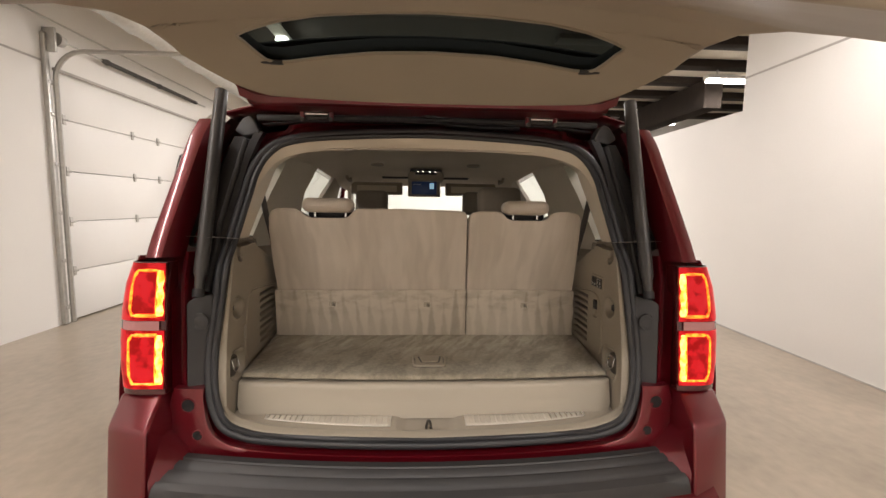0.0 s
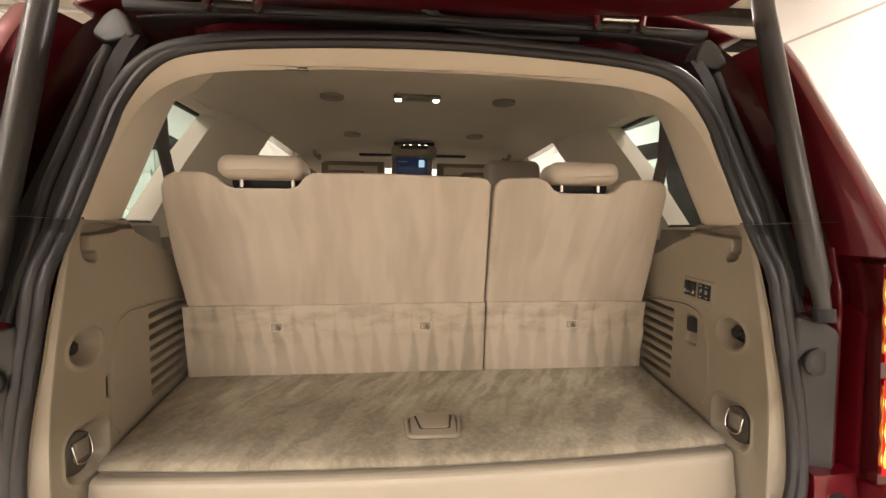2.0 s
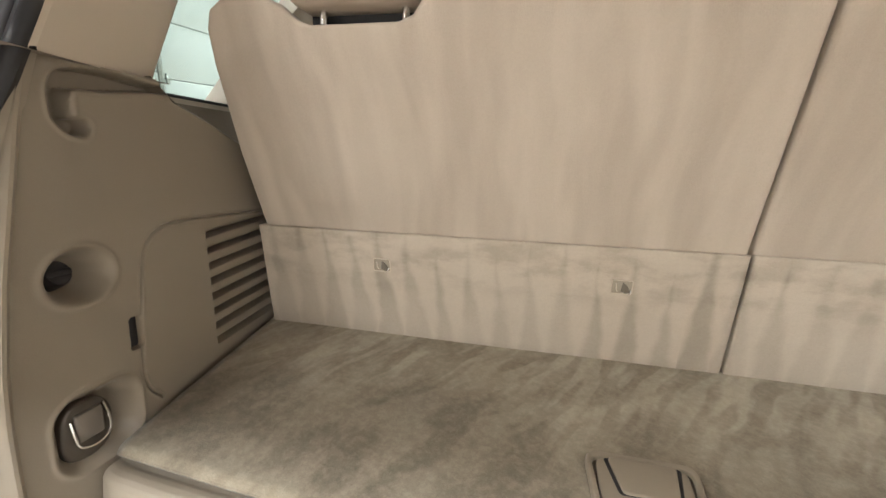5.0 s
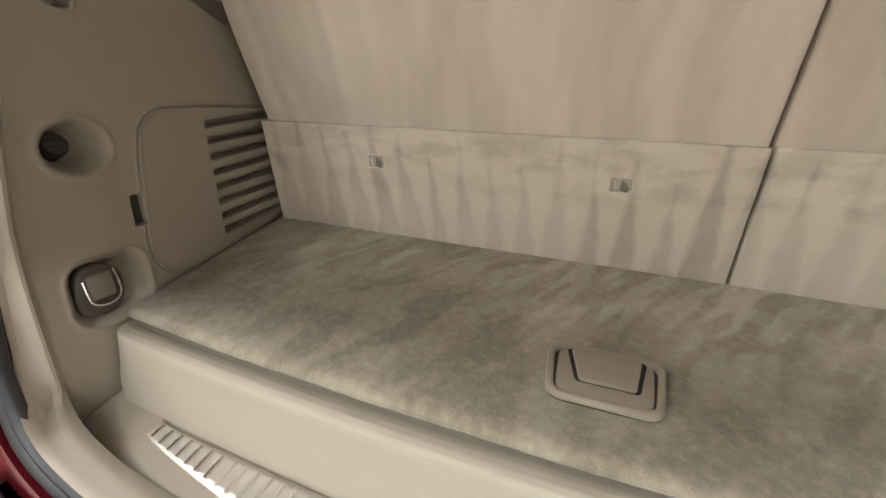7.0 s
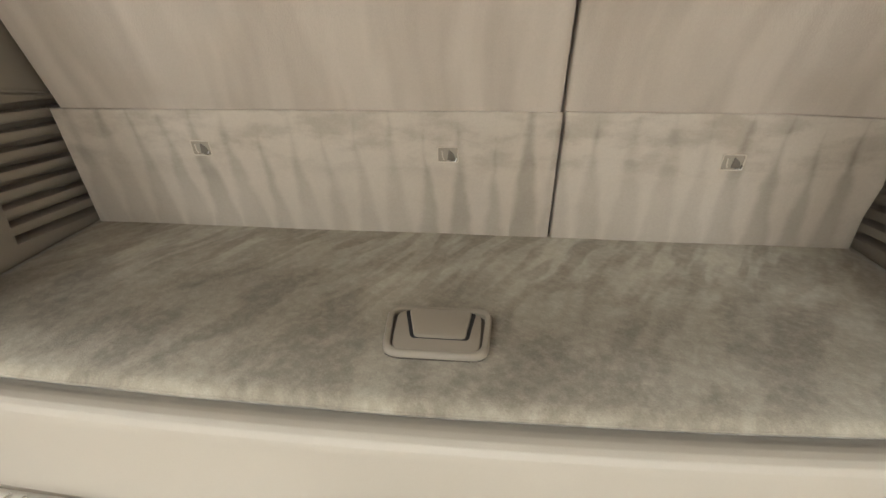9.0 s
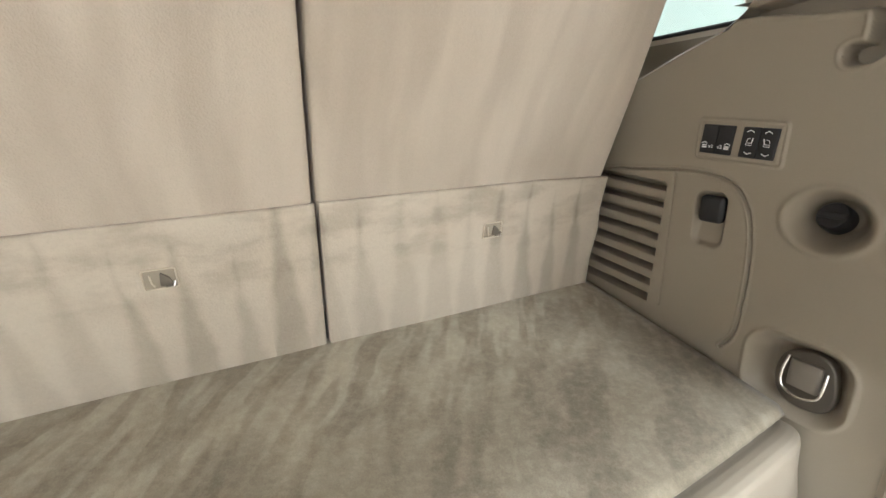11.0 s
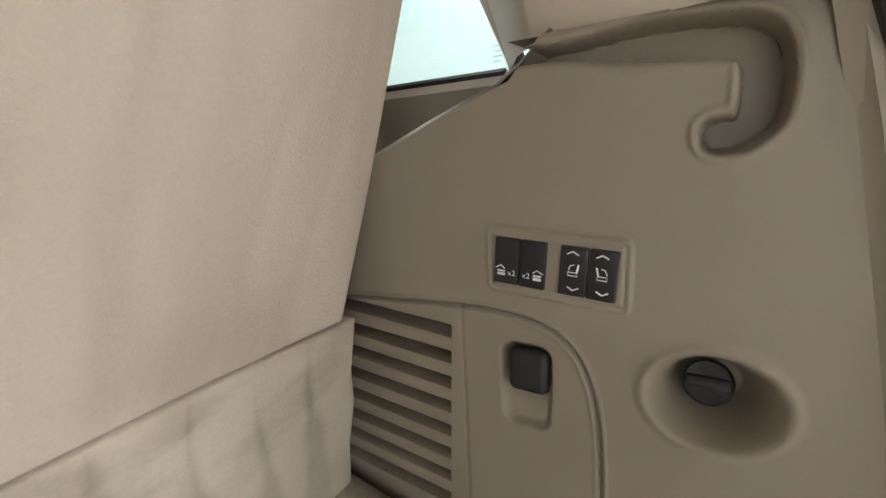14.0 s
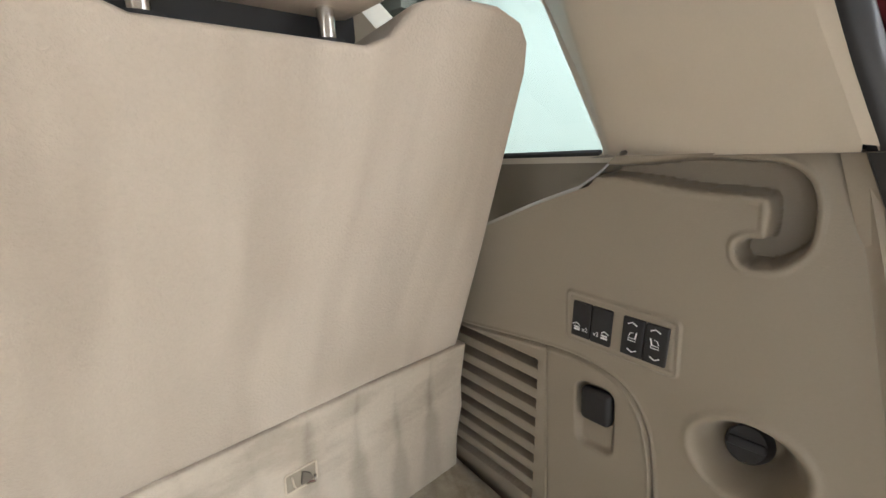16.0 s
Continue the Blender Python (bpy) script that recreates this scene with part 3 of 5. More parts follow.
# weatherstrip: a fat bulb and a thin inner lip
a0, a1 = jamb(r_seal, 0.012, (0.008, 0.006)), jamb(r_beige, 0.0, (0.010, -0.002))
a0, a1 = deep(a0), deep(a1)
part("weatherstrip", tube(blend(a0, a1, 0.30), 0.0135, 10, True), RUBBER, car, "black rubber weatherstrip")
part("weatherstrip_lip", tube(blend(a0, a1, 0.78), 0.0105, 8, True), RUBBER, car, "black rubber seal lip")
part("weatherstrip_web", loft([a0, blend(a0, a1, 0.5), a1]), RUBBER, car, "black rubber seal web")
for sgn in (1, -1):
    # grey channel cover with a round rubber buffer, and the dark strut gutter above it
    poly = round_poly([(0.692, 0.868), (0.766, 0.868), (0.766, 1.14), (0.742, 1.158), (0.694, 1.168)], 0.010)
    part("channel_cover", plate(poly, lambda u, v, d: Vector((sgn * u, 1.436 - 0.30 * (u - 0.695) + d, v)), 0.05, 0.006), GREY, car, "dark grey plastic channel cover")
    bm = tube([(sgn * 0.7277, 1.4265, 1.08), (sgn * 0.7277, 1.422, 1.08), (sgn * 0.7277, 1.421, 1.08), (sgn * 0.7277, 1.4235, 1.08)], [0.027, 0.0265, 0.0245, 0.018], 26)
    add(bm, tube([(sgn * 0.7277, 1.424, 1.08), (sgn * 0.7277, 1.421, 1.08), (sgn * 0.7277, 1.4205, 1.08)], [0.017, 0.0165, 0.015], 22))
    part("gate_buffer", bm, GREY, car, "round rubber gate buffer")
    # red flange beside the cover, running into the pocket that holds the lamp
    rows = [[Vector((sgn * x, y + 0.02 * sstep(1.2, 1.3, z), z)) for x, y in ((0.764, 1.45), (0.768, 1.431), (0.773, 1.424), (0.779, 1.426), (0.784, 1.44), (0.79, 1.452), (0.80, 1.452), (0.801, 1.40))] for z in np.linspace(0.862, 1.30, 12)]
    part("lamp_flange", loft(rows, closed=False), PAINT, car, "glossy dark red flange beside the tail lamp")
    rows = []
    for k in range(15):
        z = 1.165 + (1.735 - 1.165) * k / 14
        xa = interp(z, [1.0, 1.205, 1.347, 1.481, 1.605, 1.70, 1.76], [0.705, 0.695, 0.682, 0.668, 0.652, 0.625, 0.6]) + 0.006
        xb = interp(z, [1.16, 1.28, 1.35, 1.5, 1.7, 1.765], [0.785, 0.785, 0.790, 0.780, 0.766, 0.75])
        dd = interp(z, [1.1, 1.3, 1.4, 1.6, 1.76], [0.026, 0.05, 0.036, 0.01, -0.02])
        rows.append([Vector((sgn * (xa + (xb - xa) * u), yb(z) + 0.028 + dd * (1 - u) + d, z)) for u, d in ((0, 0.006), (0.15, 0.0), (0.26, 0.02), (0.4, 0.07), (0.7, 0.085), (1, 0.075))])
    part("strut_gutter", loft(rows, closed=False), BLACK_SOFT, car, "black strut gutter lining")
    part("channel_edge", loft([[r[0] + Vector((-sgn * 0.004, 0.02, 0)), r[0] + Vector((0, -0.004, 0)), r[0].lerp(r[1], 1.0) + Vector((sgn * 0.006, -0.006, 0)), r[1] + Vector((sgn * 0.012, 0.006, 0))] for r in rows], closed=False), GREY, car, "dark grey plastic channel edge")
    # hinge cover caps at the upper corners
    tab = round_poly([(0.622, 1.728), (0.650, 1.778), (0.676, 1.802), (0.704, 1.786), (0.728, 1.742), (0.690, 1.716)], 0.014, 4)
    bm = plate(tab, lambda u, v, d: Vector((sgn * u, 1.648 + 0.25 * (u - 0.62) + 0.25 * (v - 1.72) + d, v)), 0.05, 0.012)
    part("corner_cap", bm, GREY, car, "dark grey rounded corner tab")
    # flat red corner below the cover; black discs paint the shade of two round access holes
    inner = smooth_line([Vector(q) for q in ((0.706, 0.872), (0.706, 0.828), (0.684, 0.742), (0.618, 0.697), (0.47, 0.681), (0.20, 0.673), (0.0, 0.672))], 6)
    outer = smooth_line([Vector(q) for q in ((0.806, 0.872), (0.818, 0.80), (0.80, 0.70), (0.70, 0.652), (0.50, 0.642), (0.20, 0.638), (0.0, 0.638))], 6)
    strip = []
    for a, b in zip(inner, outer):
        row = []
        for t, out in ((0, 0.02), (0.0, 0.003), (0.06, 0.0), (0.3, 0.0), (0.6, 0.0), (0.9, 0.002), (1, 0.012)):
            q = a.lerp(b, t)
            row.append(Vector((sgn * q.x, 1.401 + bow(q.x, q.y) + out, q.y)))
        strip.append(row)
    strip.insert(0, [q + Vector((0, 0.03, 0.003)) for q in strip[0]])
    part("corner_panel", loft(strip, closed=False), PAINT, car, "glossy dark red lower corner of the opening")
    for cx, cz, r, fill in ((0.752, 0.820, 0.021, HOLE), (0.722, 0.727, 0.016, HOLE)):
        at = Vector((sgn * cx, 1.4005 + bow(cx, cz), cz))
        ph = part("plug_hole", tube([at + Vector((0, 0.004, 0)), at + Vector((0, -0.0012, 0)), at + Vector((0, 0.0005, 0))], [r, r * 0.97, r * 0.7], 24), fill, car, "black disc for the shade in a round access hole")
        part("hole_rim", tube([at + Vector((r * math.cos(a), 0, r * math.sin(a))) for a in np.linspace(0, 2 * math.pi, 25)[:-1]], 0.0022, 6, True), PAINT, ph, "red rim")


# outer body side: belt-high lower side, leaning side with windows, roof
def side_x(z):
    return interp(z, [0.4, 0.6, 0.75, 0.87, 1.03, 1.15, 1.25, 1.285, 1.40, 1.57, 1.66, 1.76, 1.81], [0.965, 0.995, 1.012, 1.008, 0.995, 0.98, 0.955, 0.936, 0.916, 0.893, 0.872, 0.826, 0.772])


FRONT = 6.5


def plan(y):
    """How far the body narrows towards the nose."""
    return interp(y, [1.4, 1.6, 2.2, 5.2, 6.0, 6.35, 6.5], [1, 1, 1, 1, 0.97, 0.9, 0.8])


def belt(y):
    return interp(y, [1.4, 4.7, 5.2, 6.3, 6.5], [1.285, 1.285, 1.24, 1.18, 1.1])


WHEELS = (2.52, 5.47)


def road(y):
    """The floor's height in the car's own frame."""
    return 0.0647 * (y - 1.4)


def arch(y, z):
    return any((y - w) ** 2 + (z - 0.42 - road(w)) ** 2 < 0.43 ** 2 for w in WHEELS)


YS = np.concatenate([[1.47, 1.52, 1.6], np.linspace(1.7, FRONT, 97)])
for sgn in (1, -1):
    def low(u, v):
        y = float(np.interp(u, np.linspace(0, 1, len(YS)), YS))
        z = 0.40 + road(y) + (belt(y) - 0.40 - road(y)) * v
        zz = 0.40 + 0.885 * v
        return Vector((sgn * side_x(zz) * plan(y), y, z))

    bm = grid(len(YS) - 1, 40, low, lambda u, v: arch(low(u, v).y, low(u, v).z))
    part("side_panel", bm, PAINT, car, "glossy dark red body side", thick=0.004)
    # corner pillar between the gutter and the side
    rows = []
    for k in range(17):
        z = 1.285 + (1.765 - 1.285) * k / 16
        xf, yf, xs = interp(z, [1.285, 1.35, 1.5, 1.7, 1.765], [0.812, 0.812, 0.802, 0.788, 0.772]), 1.402 + 0.5 * (z - 1.35), side_x(z)
        inner = [(xf - 0.024, yf + 0.085), (xf - 0.015, yf + 0.045), (xf - 0.004, yf + 0.008), (xf, yf)]
        face = [(xf + a, yf + b) for a, b in ((0.004, -0.001), (0.032, 0.001), (0.050, 0.008), (0.060, 0.022), (0.066, 0.045), (0.071, 0.09))]
        rows.append([Vector((sgn * a, b, z)) for a, b in inner + face + [(xs + 0.001, yf + 0.24)]])
    part("corner_pillar", loft(rows, closed=False), PAINT, car, "glossy dark red rear pillar", smooth=25)
    # leaning side with window openings
    quarter = [(1.70, 1.315), (2.62, 1.315), (2.72, 1.74), (1.90, 1.745)]
    doors = [(2.80, 1.33), (4.75, 1.33), (4.52, 1.50), (4.2, 1.785), (2.84, 1.802)]
    outl = [(1.60, 1.285), (4.98, 1.285), (4.30, 1.79), (4.1, 1.81), (1.76, 1.81), (1.66, 1.65)]
    s3 = lambda y, z: Vector((sgn * side_x(z), y, z))
    ins = lambda y, z: Vector((sgn * (side_x(z) - 0.05), y, z))
    holes = [round_poly(w, 0.04) for w in (quarter, doors)]
    part("upper_side", holed(outl, holes, s3, ins), PAINT, car, "glossy dark red upper body side with window openings")
    for w, g in zip(holes, (GLASS, GLASS_CLEAR)):
        gm = holed(w, [], lambda y, z: Vector((sgn * (side_x(z) - 0.02), y, z)))
        p = part("side_window", gm, g, car, "lightly tinted green side window pane")
        p.visible_shadow = False
    part("window_rubber", tube([Vector((sgn * (side_x(z) - 0.022), y, z)) for y, z in holes[0]], 0.012, 6, True), RUBBER, car, "black rubber window surround")
    # wheels
    for wy in WHEELS:
        w = part("wheel", tube([(sgn * q, wy, 0.395 + road(wy)) for q in (0.72, 0.74, 0.94, 0.96)], [0.36, 0.395, 0.395, 0.365], 40), TYRE, car, "black road wheel")
        part("rim", tube([(sgn * q, wy, 0.395 + road(wy)) for q in (0.90, 0.965, 0.972)], [0.285, 0.28, 0.08], 30), CHROME, w, "silver alloy rim")
    # door mirror
    mr = part("door_mirror", rbox((sgn * 1.12, 4.45, 1.33), (0.26, 0.13, 0.24), 0.04, 3), BLACK_SOFT, car, "black door mirror")
    part("mirror_arm", rbox((sgn * 0.95, 4.46, 1.27), (0.16, 0.06, 0.05), 0.015), BLACK_SOFT, mr)


def roof(u, v):
    x = -0.774 + 1.548 * u
    y = 1.70 + (4.15 - 1.70) * v
    return Vector((x, y, 1.81 + 0.11 * (1 - (abs(x) / 0.774) ** 3.2) * (0.72 + 0.28 * sstep(0, 0.3, v))))


part("roof", grid(28, 30, roof), PAINT, car, "glossy dark red roof", thick=0.006)
part("bonnet", grid(20, 20, lambda u, v: Vector(((-1 + 2 * u) * 0.9 * plan(5.0 + 1.5 * v), 4.98 + 1.5 * v, belt(4.98 + 1.5 * v) + 0.06 * (1 - (2 * u - 1) ** 4) * (1 - 0.8 * v)))), PAINT, car, "glossy dark red bonnet", thick=0.006)
part("nose", grid(20, 8, lambda u, v: Vector(((-1 + 2 * u) * 0.79, 6.5 + 0.05 * math.sin(u * math.pi), 0.68 + 0.42 * v))), PAINT, car, "dark red nose with grille opening", thick=0.006)
part("grille", rbox((0, 6.56, 0.92), (1.1, 0.04, 0.3), 0.02), BLACK, car, "black grille")
p = part("windscreen", grid(16, 8, lambda u, v: Vector(((-1 + 2 * u) * (0.74 + 0.1 * v), 4.12 + 0.86 * v - 0.0 + 0.06 * math.sin(u * math.pi), 1.80 - 0.52 * v))), GLASS_CLEAR, car, "clear windscreen")
p.visible_shadow = False
part("floor_pan", rbox((0, 3.9, 0.60), (1.7, 4.7, 0.06), 0.01), SHELL_DARK, car, "black under floor")

# both front doors stand open
for sgn in (1, -1):
    TOP = Vector((sgn * (1.757 if sgn < 0 else 1.73), 3.197, 1.926))
    along = Vector((sgn * 0.955 - TOP.x, 4.30 - TOP.y, 0))
    D_LEN = along.length
    along.normalize()
    outw = Vector((sgn * abs(along.y), abs(along.x), 0))

    def on_door(a, z, out):
        """A point of the open door: a from its rear edge towards the hinge, out from its inner face; the window part leans in."""
        h = max(z, 1.30) - TOP.z
        return Vector((TOP.x - sgn * 0.4214 * h, TOP.y - 0.277 * h, z)) + along * a + outw * out

    door = part("front_door", plate(round_poly([(D_LEN, 0.72), (0.0, 0.66), (-0.03, 0.95), (0.0, 1.32), (D_LEN, 1.34)], 0.04), lambda u, v, d: on_door(u, v, d), 0.09, 0.01), PAINT, car, "dark red front door standing open")
    part("door_liner", plate(round_poly([(D_LEN - 0.05, 0.76), (0.03, 0.72), (0.02, 1.30), (D_LEN - 0.05, 1.32)], 0.05), lambda u, v, d: on_door(u, v, d - 0.032), 0.03, 0.008), BLACK_SOFT, door, "black inner door panel")
    fo = [(D_LEN - 0.25, 1.31), (0.0, 1.31), (0.0, 1.62), (0.0, 1.90), (0.03, 1.924), (0.42, 1.905), (0.66, 1.82)]
    fi = round_poly([(D_LEN - 0.42, 1.34), (0.20, 1.34), (0.20, 1.60), (0.19, 1.83), (0.40, 1.82), (0.62, 1.74)], 0.02)
    part("window_frame", holed(fo, [fi], lambda u, v: on_door(u, v, 0.0), lambda u, v: on_door(u, v, 0.05)), BLACK_SOFT, door, "black door window frame", thick=0.012)
    dp = part("pane", holed(fi, [], lambda u, v: on_door(u, v, 0.03)), GLASS_CLEAR, door, "clear door window pane")
    dp.visible_shadow = False

# rear bumper: middle beam, ribbed step pad, raised corners
beam = []
for i in range(33):
    x = -0.9 + 1.8 * i / 32
    b = -0.10 * (1 - (x / 0.9) ** 2)
    beam.append([Vector((x, y + b, z)) for y, z in ((1.46, 0.63), (1.37, 0.625), (1.29, 0.565), (1.272, 0.555), (1.265, 0.53), (1.27, 0.42), (1.30, 0.38), (1.46, 0.38))])
part("bumper_beam", loft(beam, closed=False), PAINT, car, "glossy dark red rear bumper")
pad = []
prof = [(1.385, 0.664), (1.382, 0.672), (1.352, 0.666), (1.348, 0.658), (1.340, 0.656), (1.337, 0.662), (1.313, 0.645), (1.310, 0.636), (1.301, 0.632), (1.298, 0.638), (1.268, 0.616), (1.264, 0.606), (1.256, 0.602), (1.253, 0.607), (1.228, 0.588), (1.222, 0.575), (1.226, 0.55)]
for i in range(41):
    u = -1 + 2 * i / 40
    row = []
    for k, (y, z) in enumerate(prof):
        hw = 0.745 + 0.062 * k / (len(prof) - 1)
        x = u * hw
        row.append(Vector((x, 1.388 - (1.385 - y) * 0.66 - 0.075 * (1 - u * u), 0.676 - (0.672 - z) * (0.62 if k < 15 else 0.8))))
    pad.append(row)
part("step_pad", loft(pad, closed=False), GREY, car, "dark grey ribbed plastic step pad")
for sgn in (1, -1):
    top = [(0.80, 1.425, 0.868), (0.985, 1.47, 0.868), (1.01, 1.62, 0.868)]
    bm = bmesh.new()
    V = lambda x, y, z: bm.verts.new((sgn * x, y, z))
    a = [V(0.814, 1.366, 0.860), V(0.962, 1.412, 0.857), V(1.005, 1.62, 0.862), V(0.835, 1.62, 0.862)]
    b = [V(0.812, 1.285, 0.785), V(0.960, 1.342, 0.780), V(1.012, 1.62, 0.79), V(0.80, 1.62, 0.78)]
    c = [V(0.818, 1.278, 0.52), V(0.964, 1.336, 0.52), V(1.015, 1.62, 0.55), V(0.80, 1.62, 0.55)]
    d = [V(0.82, 1.285, 0.38), V(0.93, 1.335, 0.38), V(0.975, 1.62, 0.38), V(0.80, 1.62, 0.38)]
    for p, q in ((a, b), (b, c), (c, d)):
        for i in range(4):
            bm.faces.new((p[i], p[(i + 1) % 4], q[(i + 1) % 4], q[i]))
    bm.faces.new(a)
    bm.faces.new(d[::-1])
    bmesh.ops.bevel(bm, geom=bm.edges[:], offset=0.012, segments=3, profile=0.5, affect="EDGES")
    part("bumper_corner", bm, PAINT, car, "glossy dark red bumper corner")
    # red inner cheek between pad and corner
    part("bumper_cheek", loft([[Vector((sgn * x, y, z)) for x, y, z in r] for r in (((0.73, 1.41, 0.664), (0.82, 1.42, 0.76), (0.838, 1.43, 0.86)), ((0.745, 1.36, 0.66), (0.81, 1.36, 0.74), (0.828, 1.36, 0.82)), ((0.806, 1.285, 0.56), (0.808, 1.285, 0.64), (0.811, 1.29, 0.78)))], closed=False), PAINT, car, "glossy dark red bumper cheek")


# ---- tail lamps ----
def lamp_x(z):
    return interp(z, [0.866, 0.95, 1.03, 1.12, 1.2, 1.27], [0.950, 0.957, 0.957, 0.951, 0.938, 0.914])


def lamp_p(sgn, u, z, out=0.0):
    """u from 0 at the inner edge to 1 at the outer corner, to 2 along the side."""
    xo = lamp_x(z)
    xi = 0.798 + 0.012 * (1.27 - z) / 0.4
    if u <= 1:
        x = xi + (xo - xi) * u
        y = 1.376 + 0.035 * max(0, u - 0.55) ** 2 * 4
        return Vector((sgn * x, y - out, z))
    k = u - 1
    return Vector((sgn * (xo + 0.035 * k + out), 1.404 + 0.20 * k, z))


for sgn in (1, -1):
    lamp = part("tail_lamp", loft([[lamp_p(sgn, 0, z) + Vector((0, 0.06, 0))] + [lamp_p(sgn, u, z) for u in np.linspace(0, 2, 25)] for z in np.linspace(0.864, 1.272, 22)], closed=False), LENS_DARK, car, "lit red tail lamp")
    for za, zb in ((0.882, 1.062), (1.092, 1.268)):
        part("lens", loft([[lamp_p(sgn, u, z, 0.004) for u in np.linspace(0.02, 1.7, 16)] for z in np.linspace(za, zb, 12)], closed=False), LENS, lamp, "glowing red lens")
    part("reverse_lens", loft([[lamp_p(sgn, u, z, 0.005) for u in np.linspace(0.12, 0.9, 10)] for z in np.linspace(1.063, 1.091, 4)], closed=False), LENS_CLEAR, lamp, "clear reversing lens")
    for za, zb in ((0.898, 1.048), (1.108, 1.246)):
        pts = [(0.18, za), (0.18, zb), (0.66, zb), (0.73, zb - 0.02), (0.73, za + 0.02), (0.66, za)]
        pts = [(u, z) for u, z in pts] + [(0.18, za)]
        bar = []
        for (u0, z0), (u1, z1) in zip(pts, pts[1:]):
            bar += [lamp_p(sgn, u0 + (u1 - u0) * k / 8, z0 + (z1 - z0) * k / 8, 0.005) for k in range(8)]
        part("light_loop", tube(bar, [0.0038 + 0.0008 * math.sin(i * 0.7) for i in range(len(bar))], 6, True), LED, lamp, "glowing amber light loop")
        bar = [lamp_p(sgn, 0.115, za + (zb - za) * k / 14, 0.003) for k in range(15)]
        part("light_bar", tube(bar, [0.0092 + 0.0025 * math.sin(k * 1.25) for k in range(15)], 8), LED_HOT, lamp, "glowing yellow-white light bar")
        bar = [lamp_p(sgn, 0.17 + 0.42 * k / 8, za if za > 1.07 else zb, 0.004) for k in range(9)]
        part("light_foot", tube(bar, 0.0055, 8), LED, lamp)

# ---- liftgate, raised ----
GY = [1.60, 1.50, 1.43, 1.30, 1.18, 1.08, 1.0, 0.93, 0.86, 0.76, 0.66, 0.56, 0.48, 0.42, 0.38]
GZ = [1.80, 1.788, 1.778, 1.812, 1.845, 1.853, 1.848, 1.825, 1.785, 1.725, 1.672, 1.615, 1.572, 1.536, 1.565]
GW = [0.655, 0.66, 0.66, 0.66, 0.665, 0.68, 0.71, 0.77, 0.82, 0.86, 0.87, 0.86, 0.85, 0.83, 0.80]


def gate_s(v):
    k = v * (len(GY) - 1)
    ix = range(len(GY))
    return interp(k, ix, GY), interp(k, ix, GZ), interp(k, ix, GW)


def gate_in(u, v):
    y, z, w = gate_s(v)
    s = 2 * u - 1
    arc = 0.055 * (s * s) * (1 - v) ** 1.2
    edge = -0.022 * abs(s) ** 6 + 0.06 * max(0, (abs(s) - 0.96) / 0.04) ** 2
    crown = 0.05 * (1 - s * s) * sstep(0.1, 0.6, v)
    return Vector((s * w, y - arc * (1 if v < 0.35 else 0.5), z + edge + crown - 0.012 * s * s))


gate = part("liftgate", grid(48, 52, lambda u, v: gate_in(u, v) + Vector((0, 0, 0.11 - 0.06 * sstep(0.86, 1.0, v)))
            , lambda u, v: 0.13 < v < 0.5 and abs(2 * u - 1) < 0.82), PAINT, car, "dark red liftgate raised on two struts")
# the window hole in the trim, as a right half in (side, down the gate), from the far middle round to the hinge middle
half = [(0.0, 0.378), (0.2, 0.373), (0.4, 0.362), (0.56, 0.342), (0.67, 0.322), (0.735, 0.306), (0.715, 0.278), (0.675, 0.245), (0.60, 0.243), (0.45, 0.254), (0.25, 0.265), (0.0, 0.269)]
hole = [Vector((s, v, 0)) for s, v in half] + [Vector((-s, v, 0)) for s, v in half[-2:0:-1]]
hole = [Vector((q[0], q[1])) for q in round_poly([(p.x, p.y) for p in hole], 0.02, 4)]


def inside(s, v):
    n, odd = len(hole), False
    for a in range(n):
        p, q = hole[a], hole[(a + 1) % n]
        if (p.y > v) != (q.y > v) and s < (q.x - p.x) * (v - p.y) / (q.y - p.y) + p.x:
            odd = not odd
    return odd


def to_rim(s, v):
    """The nearest place on the hole's rim."""
    best = None
    for p, q in zip(hole, hole[1:] + hole[:1]):
        d = Vector(((q.x - p.x) * 0.66, (q.y - p.y) * 1.2))
        t = max(0, min(1, ((s - p.x) * 0.66 * d.x + (v - p.y) * 1.2 * d.y) / max(1e-9, d.length_squared)))
        r = p.lerp(q, t)
        e = ((s - r.x) * 0.66) ** 2 + ((v - r.y) * 1.2) ** 2
        if best is None or e < best[0]:
            best = (e, r)
    return best[1]


def hinge_v(s):
    """Where the trim ends towards the hinges: nearly straight, with rounded corners."""
    a = abs(s)
    return 0.147 + 0.018 * min(1, a / 0.8) ** 3 + 0.15 * max(0, (a - 0.70) / 0.3) ** 2.4


